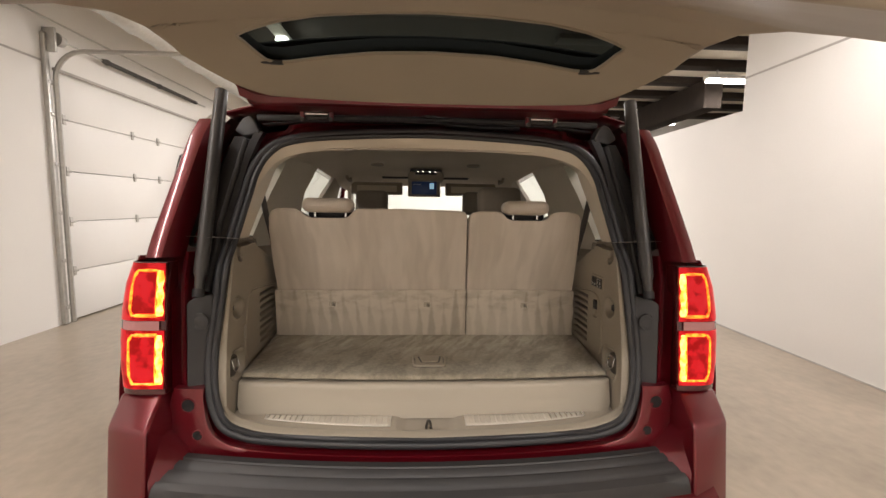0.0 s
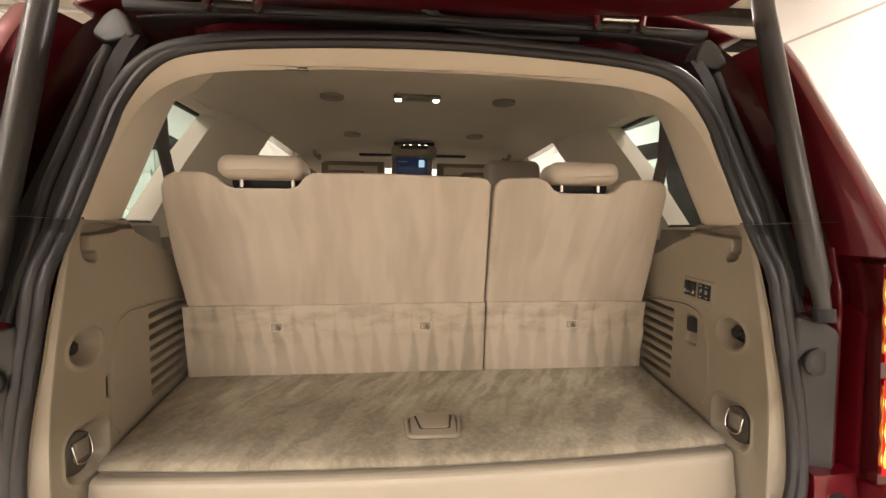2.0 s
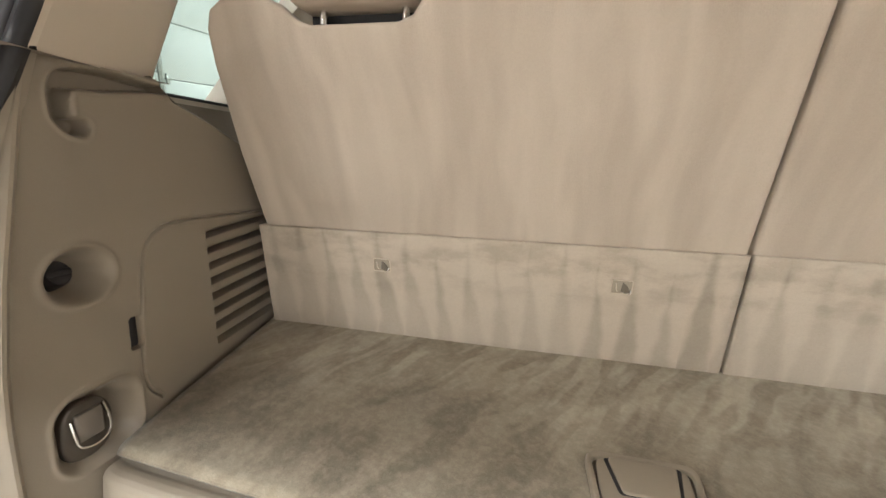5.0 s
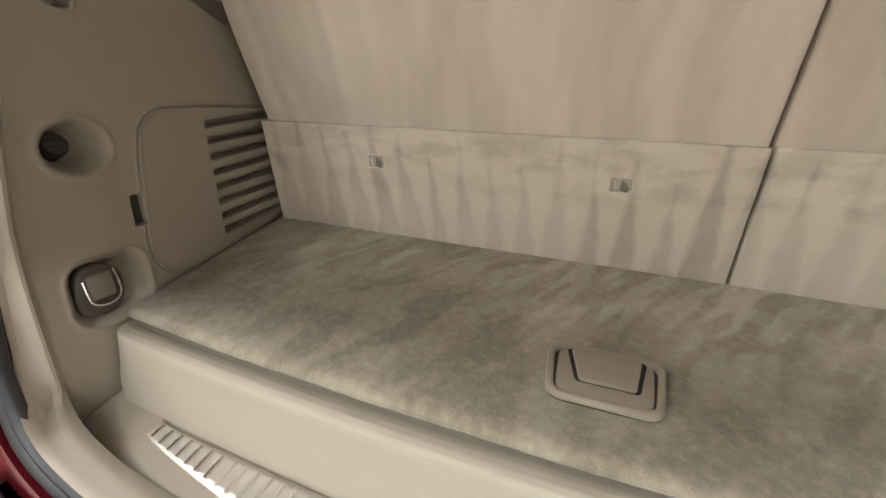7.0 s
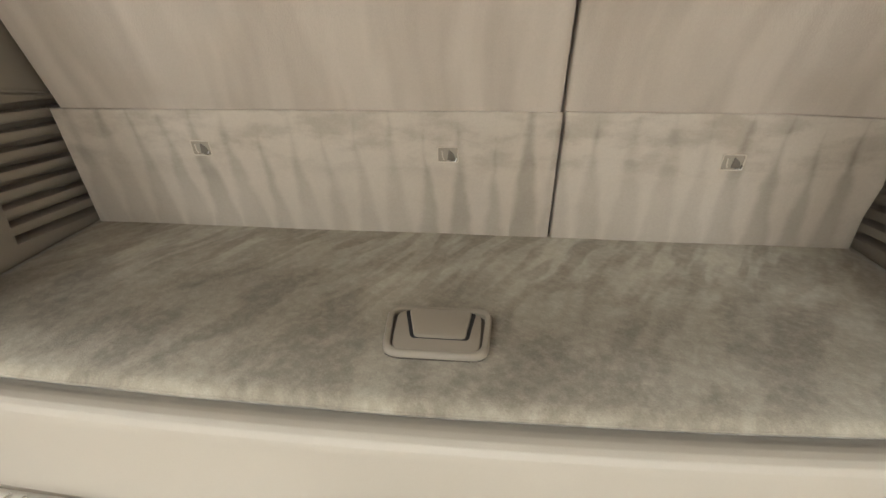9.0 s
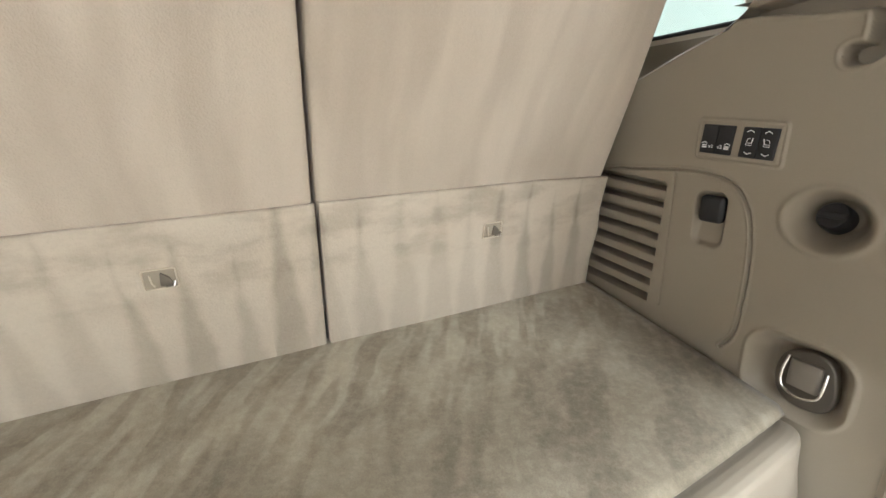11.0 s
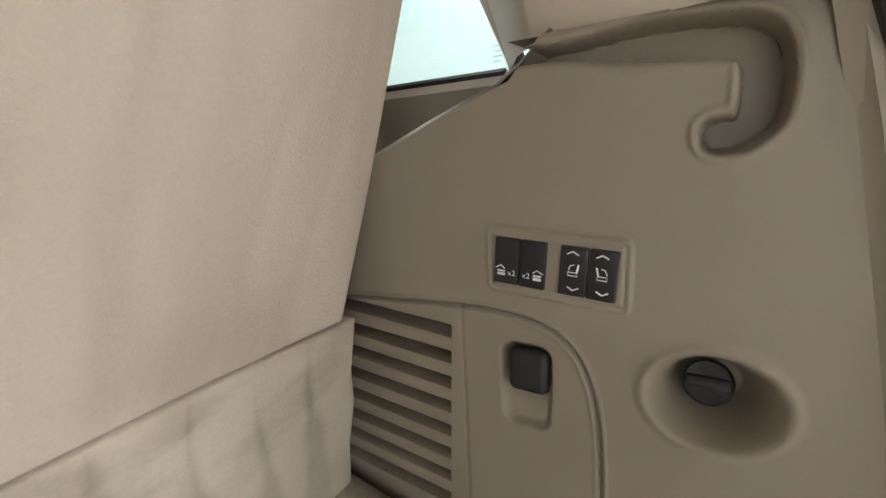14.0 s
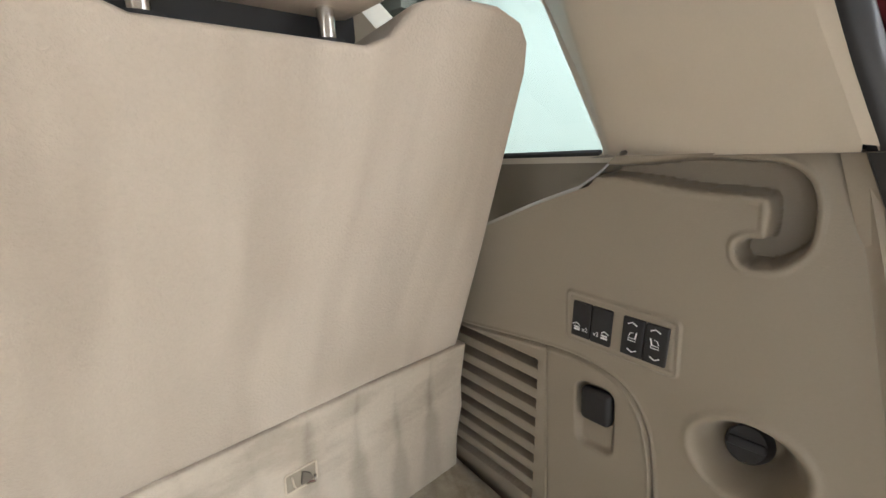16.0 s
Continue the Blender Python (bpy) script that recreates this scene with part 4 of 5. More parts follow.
def gate_trim():
    nu, nv = 150, 170
    sv = [[(2 * i / nu - 1, hinge_v(2 * i / nu - 1) + (1 - hinge_v(2 * i / nu - 1)) * (j / nv) ** 1.25) for j in range(nv + 1)] for i in range(nu + 1)]
    bm = bmesh.new()
    near = lambda s, v: abs(s) < 0.76 and 0.22 < v < 0.40
    keep = {}
    for i in range(nu):
        for j in range(nv):
            cs = sum(sv[a][b][0] for a in (i, i + 1) for b in (j, j + 1)) / 4
            cv = sum(sv[a][b][1] for a in (i, i + 1) for b in (j, j + 1)) / 4
            keep[i, j] = not (near(cs, cv) and inside(cs, cv))
    vs = {}
    for i in range(nu + 1):
        for j in range(nv + 1):
            around = [keep[a, b] for a in (i - 1, i) for b in (j - 1, j) if (a, b) in keep]
            if not any(around):
                continue
            s, v = sv[i][j]
            if not all(around):
                s, v = to_rim(s, v)
            vs[i, j] = bm.verts.new(gate_in((s + 1) / 2, v))
    for (i, j), ok in keep.items():
        if ok:
            bm.faces.new((vs[i, j], vs[i + 1, j], vs[i + 1, j + 1], vs[i, j + 1]))
    return bm


part("gate_trim", gate_trim(), GATE_TRIM_LIFTED, gate, "tan plastic liftgate trim")
fl = [(s + 1) / 2 for s in np.linspace(-0.87, 0.87, 33)]
steps = [(0, 0, 0), (0.002, 0.012, 0.012), (0.03, 0, 0.018), (0.04, 0, 0.002), (0.075, 0, 0.016), (0.10, 0, 0.004), (0.14, 0.03, 0.0), (0.14, 0.07, 0.05)]
frow = [[gate_in(u, max(0.0, hinge_v(2 * u - 1) - a)) + Vector((0, dy, dz)) for u in fl] for a, dy, dz in steps]
part("gate_flange", loft(frow[:6], closed=False), PAINT, gate, "glossy dark red gate flange")
part("hinge_channel", loft(frow[5:], closed=False), PAINT, gate, "glossy dark red hinge channel of the gate")
rim = [gate_in((p.x + 1) / 2, p.y) for p in hole]
part("window_rim", tube([p + Vector((0, 0, 0.001)) for p in rim], 0.0045, 6, True), TRIM, gate, "rounded trim edge round the rear window")
mid = Vector((0, 1.15, 0))
grow = lambda p, k, dz: Vector((p.x * k, mid.y + (p.y - mid.y) * (1 + (k - 1) * 2), p.z + dz))
part("window_reveal", loft([[grow(p, 1.004, 0.004) for p in rim], [grow(p, 1.012, 0.02) for p in rim], [grow(p, 1.03, 0.042) for p in rim]]), FRIT, gate, "black rear window reveal")
GATE_Z = 1.925
gl = part("gate_window", grid(24, 12, lambda u, v: Vector(((2 * u - 1) * 0.60, 1.36 - 0.36 * v - 0.05 * (2 * u - 1) ** 2, GATE_Z + 0.02 * v - 0.02 * (2 * u - 1) ** 2))), GLASS_DARK, gate, "dark tinted rear window")
gl.visible_shadow = False


def spoiler(u, v):
    x = (2 * u - 1) * 0.60
    y1 = 1.235 + 0.03 * (x / 0.47) ** 2
    return Vector((x, 1.42 + (y1 - 1.42) * v, 1.905 - 0.03 * (x / 0.6) ** 2))


part("spoiler_panel", grid(60, 8, spoiler), FRIT, gate, "black spoiler panel and glass border over the rear window", thick=0.006)
for sgn in (1, -1):
    part("reveal_clip", rbox(gate_in(0.5 + sgn * 0.33, 0.243) + Vector((0, 0.004, 0.002)), (0.06, 0.02, 0.01), 0.004), BLACK, gate, "black corner clip")
    # hinges
    hx = sgn * 0.406
    ringp = [Vector((hx + a, 1.60 - 0.2 * (z - 1.80), z)) for a, z in ((-0.050, 1.768), (-0.054, 1.832), (-0.044, 1.842), (0.044, 1.842), (0.054, 1.832), (0.050, 1.768))]
    h = part("gate_hinge", tube(ringp, 0.0085, 8), PAINT, car, "dark red gate hinge")
    part("hinge_leaf", rbox((hx, 1.615, 1.796), (0.085, 0.012, 0.036), 0.004), GREY, h, "grey hinge leaf")
    part("hinge_pin", tube([(hx - 0.04, 1.598, 1.788), (hx + 0.04, 1.598, 1.788)], 0.0045, 8), CHROME, h, "bright hinge pin")
    for a in (-0.05, 0.05):
        part("hinge_bolt", tube([(hx + a, 1.606, 1.770), (hx + a, 1.59, 1.768)], 0.008, 6), DARKSTEEL, h)
    part("hinge_arm", rbox((hx, 1.64, 1.78), (0.075, 0.07, 0.014), 0.004), DARKSTEEL, h, "dark hinge arm")
    # lift strut
    st = part("lift_strut", tube([(sgn * 0.727, 1.415, 1.175), (sgn * 0.7275, 1.426, 1.22), (sgn * 0.728, 1.431, 1.235), (sgn * 0.732, 1.518, 1.55), (sgn * 0.735, 1.585, 1.80), (sgn * 0.736, 1.60, 1.86)], [0.013, 0.015, 0.021, 0.022, 0.022, 0.021], 14), STRUT, car, "satin grey lift strut")
    part("strut_cap", tube([(sgn * 0.727, 1.412, 1.160), (sgn * 0.727, 1.416, 1.185)], 0.018, 12), BLACK_SOFT, st, "black strut socket")
    part("strut_rod", tube([(sgn * 0.722, 1.46, 1.17), (sgn * 0.712, 1.535, 1.4), (sgn * 0.672, 1.648, 1.70)], 0.010, 10), GREY, st, "thin grey drain tube")
# wiring harness over the header
hz = [(-0.08, 1.61, 1.825), (-0.05, 1.615, 1.818), (-0.015, 1.635, 1.805), (0.04, 1.655, 1.785), (0.12, 1.667, 1.775), (0.22, 1.668, 1.772), (0.34, 1.668, 1.775)]
hs = smooth_line(hz, 8)
part("wiring_boot", tube(hs, [0.011 + 0.0025 * (i % 2) for i in range(len(hs))], 8), BLACK, car, "black ribbed wiring boot")
part("boot_socket", rbox((-0.06, 1.62, 1.828), (0.085, 0.04, 0.034), 0.008), BLACK, car, "black boot socket")
part("header_seal", tube([Vector((0.62 * s, 1.640 - 0.02 * s * s, 1.787 - 0.012 * s * s)) for s in np.linspace(-1, 1, 25)], 0.011, 8), RUBBER, car, "black rubber header seal")
part("header_tray", grid(40, 3, lambda u, v: Vector(((2 * u - 1) * 0.6, 1.622 + 0.068 * v, 1.774 + 0.008 * v - 0.02 * (2 * u - 1) ** 4))), BLACK_SOFT, car, "black header gutter", thick=0.003)

# ---- interior: header and pillar trim ----
INNER = [(0, 1.683), (0.333, 1.672), (0.48, 1.655), (0.553, 1.622), (0.596, 1.56), (0.622, 1.46), (0.640, 1.348)]


def inner_y(z):
    """Depth of the opening trim's inner edge, a soft ridge beside the pillars."""
    return interp(z, [1.348, 1.46, 1.56, 1.622, 1.655, 1.672, 1.683], [1.521, 1.562, 1.605, 1.634, 1.648, 1.656, 1.659])



b_up = BEIGE[:7]
up_o = smooth_line([Vector((-x, z)) for x, z in b_up[::-1]] + [Vector((x, z)) for x, z in b_up[1:]], 6)
up_i = smooth_line([Vector((-x, z)) for x, z in INNER[::-1]] + [Vector((x, z)) for x, z in INNER[1:]], 6)
edge_o = deep([Vector((p.x, yb(p.y) + 0.012, p.y)) for p in up_o])
edge_i = [Vector((p.x, inner_y(p.y), p.y)) for p in up_i]
part("opening_trim", loft([
    [p + Vector((math.copysign(0.03 * sstep(0.3, 0.55, abs(p.x)), p.x), 0.006, 0.02 * sstep(0.6, 0.4, abs(p.x)))) for p in edge_o],
    [p + Vector((0, 0.002, 0)) for p in edge_o],
    [a.lerp(b, 0.12) + Vector((0, -0.004, 0)) for a, b in zip(edge_o, edge_i)],
    [a.lerp(b, 0.55) + Vector((0, -0.005, 0)) for a, b in zip(edge_o, edge_i)],
    [a.lerp(b, 0.9) + Vector((0, -0.002, 0)) for a, b in zip(edge_o, edge_i)],
    edge_i], closed=False), PALE, car, "pale cream plastic opening trim")


def win_y(z):
    """The rear edge of the quarter window, seen from inside."""
    return interp(z, [1.30, 1.34, 1.42, 1.52, 1.64, 1.70, 1.745], [1.725, 1.742, 1.768, 1.818, 1.92, 1.98, 2.04])


for sgn in (1, -1):
    rows = []
    for p in sorted((q for q in edge_i if q.x * sgn > 0.45), key=lambda q: q.z):
        z, xi, y0 = p.z, p.x * sgn, p.y
        xe, ye = interp(z, [1.35, 1.45, 1.55, 1.62, 1.66], [0.682, 0.650, 0.619, 0.597, 0.56]), interp(z, [1.35, 1.45, 1.55, 1.62, 1.66], [1.698, 1.719, 1.738, 1.752, 1.78])
        xw, yw = 0.772 - 0.02 * (z - 1.35) / 0.4, win_y(z)
        row = [Vector((sgn * (xi + (xe - xi) * t), y0 + (ye - y0) * t, z)) for t in np.linspace(0, 0.94, 8)]
        row += [Vector((sgn * (xe + 0.002), ye - 0.004, z)), Vector((sgn * (xe + 0.008), ye, z))]
        row += [Vector((sgn * (xe + (xw - xe) * t), ye + (yw - ye) * t, z)) for t in (0.3, 0.65, 1.0)]
        row.append(Vector((sgn * (xw + 0.06), yw + 0.015, z)))
        rows.append(row)
    rows.insert(0, [p + Vector((0, 0, -0.0045)) for p in rows[0]])
    part("pillar_trim", loft(rows, closed=False), PALE, car, "pale cream plastic rear pillar trim")


# ---- interior: headliner ----
def liner_z(x, y):
    zc = interp(y, [1.60, 1.645, 1.70, 1.80, 1.95, 2.15, 2.4, 3.3, 3.42, 3.5, 4.15], [1.66, 1.676, 1.725, 1.775, 1.81, 1.84, 1.852, 1.855, 1.85, 1.825, 1.815])
    w = interp(y, [1.6, 2.0, 4.2], [0.50, 0.60, 0.60])
    a = max(0, abs(x) - w + 0.08)
    return max(zc - 0.95 * a ** 1.5, 1.60)


def liner(u, v):
    y = 1.642 + (4.15 - 1.642) * v
    hw = interp(y, [1.60, 1.66, 1.75, 2.0, 2.4, 2.65, 4.15], [0.52, 0.60, 0.70, 0.762, 0.755, 0.705, 0.705])
    x = (2 * u - 1) * hw
    return Vector((x, y, liner_z(x, y)))


hl = part("headliner", grid(44, 60, liner), HEADLINER, car, "grey-beige fabric headliner")
part("dome_lamp", rbox((-0.01, 2.385, 1.846), (0.185, 0.05, 0.02), 0.008), TRIM_DEEP, hl, "tan dome lamp")
for x in (-0.084, 0.064):
    part("dome_bulb", rbox((x, 2.386, 1.836), (0.024, 0.024, 0.012), 0.005), DOME, hl, "glowing dome bulb")
for x, y in ((-0.345, 2.42), (0.345, 2.42), (-0.345, 3.09), (0.335, 3.07)):
    bm = tube([(x, y, 1.856), (x, y, 1.842), (x, y, 1.84)], [0.048, 0.046, 0.036], 24)
    part("roof_speaker", bm, TRIM, hl, "round tan roof vent")
for sgn in (1, -1):
    part("grab_handle", tube(smooth_line([(sgn * 0.60, 3.32, 1.80), (sgn * 0.595, 3.33, 1.775), (sgn * 0.59, 3.40, 1.77), (sgn * 0.595, 3.47, 1.775), (sgn * 0.60, 3.48, 1.80)], 4), 0.012, 8), TRIM, hl, "tan grab handle")
    part("sun_visor", rbox((sgn * 0.405 - 0.01, 3.75, 1.748), (0.44, 0.026, 0.108), 0.012, 3), TRIM, hl, "tan sun visor")
    part("visor_panel", rbox((sgn * 0.405 - 0.01, 3.737, 1.745), (0.34, 0.008, 0.055), 0.003, 2), PALE, hl, "pale visor panel")
    part("liner_slot", rbox((sgn * 0.235, 3.56, 1.822), (0.24, 0.05, 0.022), 0.008), BLACK, hl, "dark roof air slot")
for x in (-0.084, 0.064):
    la = bpy.data.lights.new("dome_glow", "SPOT")
    la.energy, la.shadow_soft_size, la.color, la.spot_size, la.spot_blend = 3.4, 0.015, (1.0, 0.9, 0.76), radians(165), 1.0
    new("dome_glow", la).matrix_basis = CAR_M @ Matrix.Translation((x, 2.386, 1.825))
part("latch_hook", rbox((-0.30, 1.660, 1.680), (0.06, 0.02, 0.008), 0.003), GREY, hl, "dark ceiling latch hook")
part("hook_pin", tube([(-0.318, 1.652, 1.675), (-0.29, 1.652, 1.675)], 0.003, 8), CHROME, hl)
cs = part("screen_housing", rbox((0, 3.30, 1.79), (0.27, 0.16, 0.07), 0.02, 3), TRIM, car, "tan overhead console with flipped-down screen")
part("screen_frame", rbox((-0.012, 3.285, 1.712), (0.245, 0.025, 0.14), 0.010), TRIM, cs)
part("screen", rbox((-0.012, 3.270, 1.712), (0.188, 0.01, 0.106), 0.003), SCREEN, cs, "dark lit screen")
part("screen_mark", rbox((0.046, 3.264, 1.722), (0.034, 0.004, 0.042), 0.001), SCREEN_MARK, cs, "pale blue screen mark")
part("screen_bar", rbox((-0.066, 3.264, 1.733), (0.058, 0.004, 0.006), 0.001), ICON, cs, "plain white bar on the screen")
part("button_bar", rbox((0, 3.24, 1.832), (0.24, 0.05, 0.014), 0.004), BLACK, cs, "black button bar")
for x in (-0.06, -0.02, 0.03, 0.07):
    part("button_lamp", rbox((x, 3.225, 1.825), (0.012, 0.01, 0.008), 0.002), DOME, cs)
part("button_cover", rbox((0, 3.21, 1.81), (0.16, 0.02, 0.02), 0.006), GREY, cs)


# ---- interior: upper side trim with window openings ----
for sgn in (1, -1):
    t3 = lambda y, z: Vector((sgn * (0.772 - (0.035 + 0.035 * sstep(2.4, 2.65, y)) * (z - 1.35) / 0.4), y, z))
    out = lambda y, z: Vector((sgn * ((0.845 if y < 2.5 else 0.80) - (0.04 + 0.03 * sstep(2.4, 2.65, y)) * (z - 1.35) / 0.4), y, z))
    qi = [(1.742, 1.342), (1.96, 1.345), (2.13, 1.545), (2.335, 1.742), (2.04, 1.742), (1.92, 1.64), (1.818, 1.52)]
    outl = [(1.72, 1.30), (4.7, 1.30), (4.32, 1.72), (4.15, 1.81), (2.0, 1.81), (1.90, 1.64), (1.78, 1.48)]
    hs = [round_poly(qi, 0.012), round_poly([(2.62, 1.34), (2.95, 1.34), (3.06, 1.60), (3.36, 1.788), (2.84, 1.79), (2.63, 1.60)], 0.03), round_poly([(3.50, 1.34), (4.5, 1.34), (4.4, 1.50), (4.1, 1.76), (3.62, 1.785)], 0.03)]
    part("side_upper_trim", holed(outl, hs, t3, out), HEADLINER, car, "grey-beige upper side trim")
    part("window_gasket", tube([Vector((sgn * 0.776, y, 1.3445)) for y in np.linspace(1.75, 1.965, 8)], 0.0045, 6), RUBBER, car, "black rubber gasket under the quarter window")
    part("side_lower_trim", grid(12, 3, lambda u, v: Vector((sgn * (0.80 - 0.02 * v), 1.9 + 2.9 * u, 0.5 + 0.80 * v))), TRIM, car, "tan lower door trim", thick=0.01)
    # shoulder belt
    bl = [Vector((sgn * x, y - (0.02 if sgn > 0 else 0), z)) for x, y, z in ((0.742, 1.985, 1.745), (0.74, 1.962, 1.66), (0.735, 1.962, 1.55), (0.715, 1.962, 1.45), (0.66, 1.93, 1.28))]
    part("seat_belt", loft([[p + Vector((0, -0.031, -0.004)) for p in bl], [p + Vector((0, 0.031, 0.004)) for p in bl]], closed=False), BELT, car, "grey seat belt webbing", thick=0.002)


# ---- interior: cargo side trim ----
def ease(a, b, x):
    """sstep over arrays."""
    t = np.clip((x - a) / (b - a), 0, 1)
    return t * t * (3 - 2 * t)


def sd_round(u, v, hu, hv, r):
    """Distance from a rounded rectangle's edge, negative inside."""
    a, b = np.abs(u) - hu + r, np.abs(v) - hv + r
    return np.hypot(np.maximum(a, 0), np.maximum(b, 0)) + np.minimum(np.maximum(a, b), 0) - r


def seg_d(y, z, pts):
    """Distance from a line of points."""
    best = np.full(np.shape(y), 9.0)
    for (a, b), (c, d) in zip(pts, pts[1:]):
        t = np.clip(((y - a) * (c - a) + (z - b) * (d - b)) / ((c - a) ** 2 + (d - b) ** 2), 0, 1)
        best = np.minimum(best, np.hypot(y - a - t * (c - a), z - b - t * (d - b)))
    return best


def crest(y):
    return np.interp(y, [1.40, 1.676, 1.70, 1.76, 1.82, 1.86, 2.0], [1.345, 1.345, 1.318, 1.297, 1.272, 1.256, 1.20])


def floor_z(y):
    return 0.859 + (y - 1.52) * 0.170


PANEL_R = smooth_line([(1.92, 1.131), (1.85, 1.136), (1.75, 1.143), (1.70, 1.142), (1.662, 1.130), (1.640, 1.10), (1.630, 1.05), (1.628, 0.98), (1.632, 0.93), (1.646, 0.905)], 5)
PANEL_L = smooth_line([(1.92, 1.143), (1.80, 1.147), (1.70, 1.149), (1.66, 1.144), (1.632, 1.122), (1.622, 1.08), (1.617, 1.02), (1.612, 0.96), (1.616, 0.92), (1.636, 0.893)], 5)


HOOK = [(p.x, p.y) for p in smooth_line([(1.70, 1.333), (1.62, 1.3300), (1.578, 1.3275), (1.559, 1.3232), (1.5518, 1.311), (1.551, 1.29), (1.5535, 1.2785), (1.561, 1.2725), (1.571, 1.2715)], 5)]
PITCH = {True: 0.0262, False: 0.0270}


def louvre(y, right):
    """Height of the topmost groove, and the grooves' inner end, at y."""
    return (1.1165 if right else 1.1215) + (0.07 if right else 0.08) * (y - 1.764), (1.7575 if right else 1.742)


def trim_depth(y, z, right):
    """How far the face lies outward of its plane."""
    d = np.zeros(np.shape(y))
    # bowl round the socket
    cy, cz = (1.560, 1.1015) if right else (1.547, 1.101)
    e = np.hypot((y - cy) / 0.0395, (z - cz) / 0.0345)
    d += 0.042 * (1 - ease(0.42, 1.04, e)) - 0.0022 * np.exp(-((e - 1.1) / 0.10) ** 2)
    # bowl round the tie-down
    cy = 1.557 if right else 1.549
    s = sd_round(y - cy, z - 0.905, 0.053, 0.05, 0.032)
    d += 0.030 * (1 - ease(-0.022, 0.003, s)) - 0.002 * np.exp(-((s - 0.004) / 0.003) ** 2)
    # grocery hook groove below the trim line
    s = seg_d(y, z, HOOK) - 0.0122 + 0.007 * ease(1.60, 1.68, y) + 0.003 * (1 - ease(1.268, 1.284, z))
    s = np.where(z > 1.24, s, 1.0)
    d += 0.028 * (1 - ease(-0.0026, 0.0004, s)) - 0.0014 * np.exp(-((s - 0.0035) / 0.002) ** 2)
    # sunk field behind the louvre slats
    zt, ys = louvre(y, right)
    k = (zt - z) / PITCH[right]
    s = np.maximum(ys + 0.0016 * k - y, np.maximum(-0.24 - k, k - 7.24) * PITCH[right])
    d += 0.032 * (1 - ease(-0.0022, 0.0004, s))
    # seam of the access panel
    s = seg_d(y, z, [(p.x, p.y) for p in (PANEL_R if right else PANEL_L)])
    d += 0.0035 * (1 - ease(0.0004, 0.0022, s)) - 0.0012 * np.exp(-((s - 0.0036) / 0.0014) ** 2)
    if right:
        # latch pocket and switch bezel
        s = sd_round(y - 1.6885, z - 1.080, 0.0195, 0.0365, 0.011)
        d += 0.016 * (1 - ease(-0.004, 0.003, s)) * (0.45 + 0.55 * ease(1.05, 1.09, z))
        s = sd_round(y - 1.666, z - 0.065 * (y - 1.666) - 1.185, 0.054, 0.027, 0.006)
        d -= 0.0026 * (1 - ease(-0.0016, 0.0006, s)) - 0.0012 * (1 - ease(0.0005, 0.002, np.abs(s + 0.0045)))
        s = seg_d(y, z, [(1.746, 1.142), (1.747, 0.93)])
        d += 0.0016 * (1 - ease(0.0006, 0.0022, s))
    else:
        s = sd_round(y - 1.6075, z - 1.005, 0.0085, 0.0225, 0.003)
        d += 0.016 * (1 - ease(-0.002, 0.0015, s))
    return d


def ridge_y(z, sgn=1):
    """The bright ridge where the side trim turns towards the weatherstrip."""
    return interp(z, [0.74, 0.90, 0.96, 1.02, 1.115, 1.20, 1.28, 1.346], [1.452, 1.452, 1.453, 1.457, 1.470, 1.487, 1.503, 1.520])


def trim_x(y, z):
    return 0.660 + 0.003 * (1 - ease(1.48, 1.56, y)) - 0.004 * (y - 1.6) + 0.004 * (1 - ease(0.9, 1.2, z))


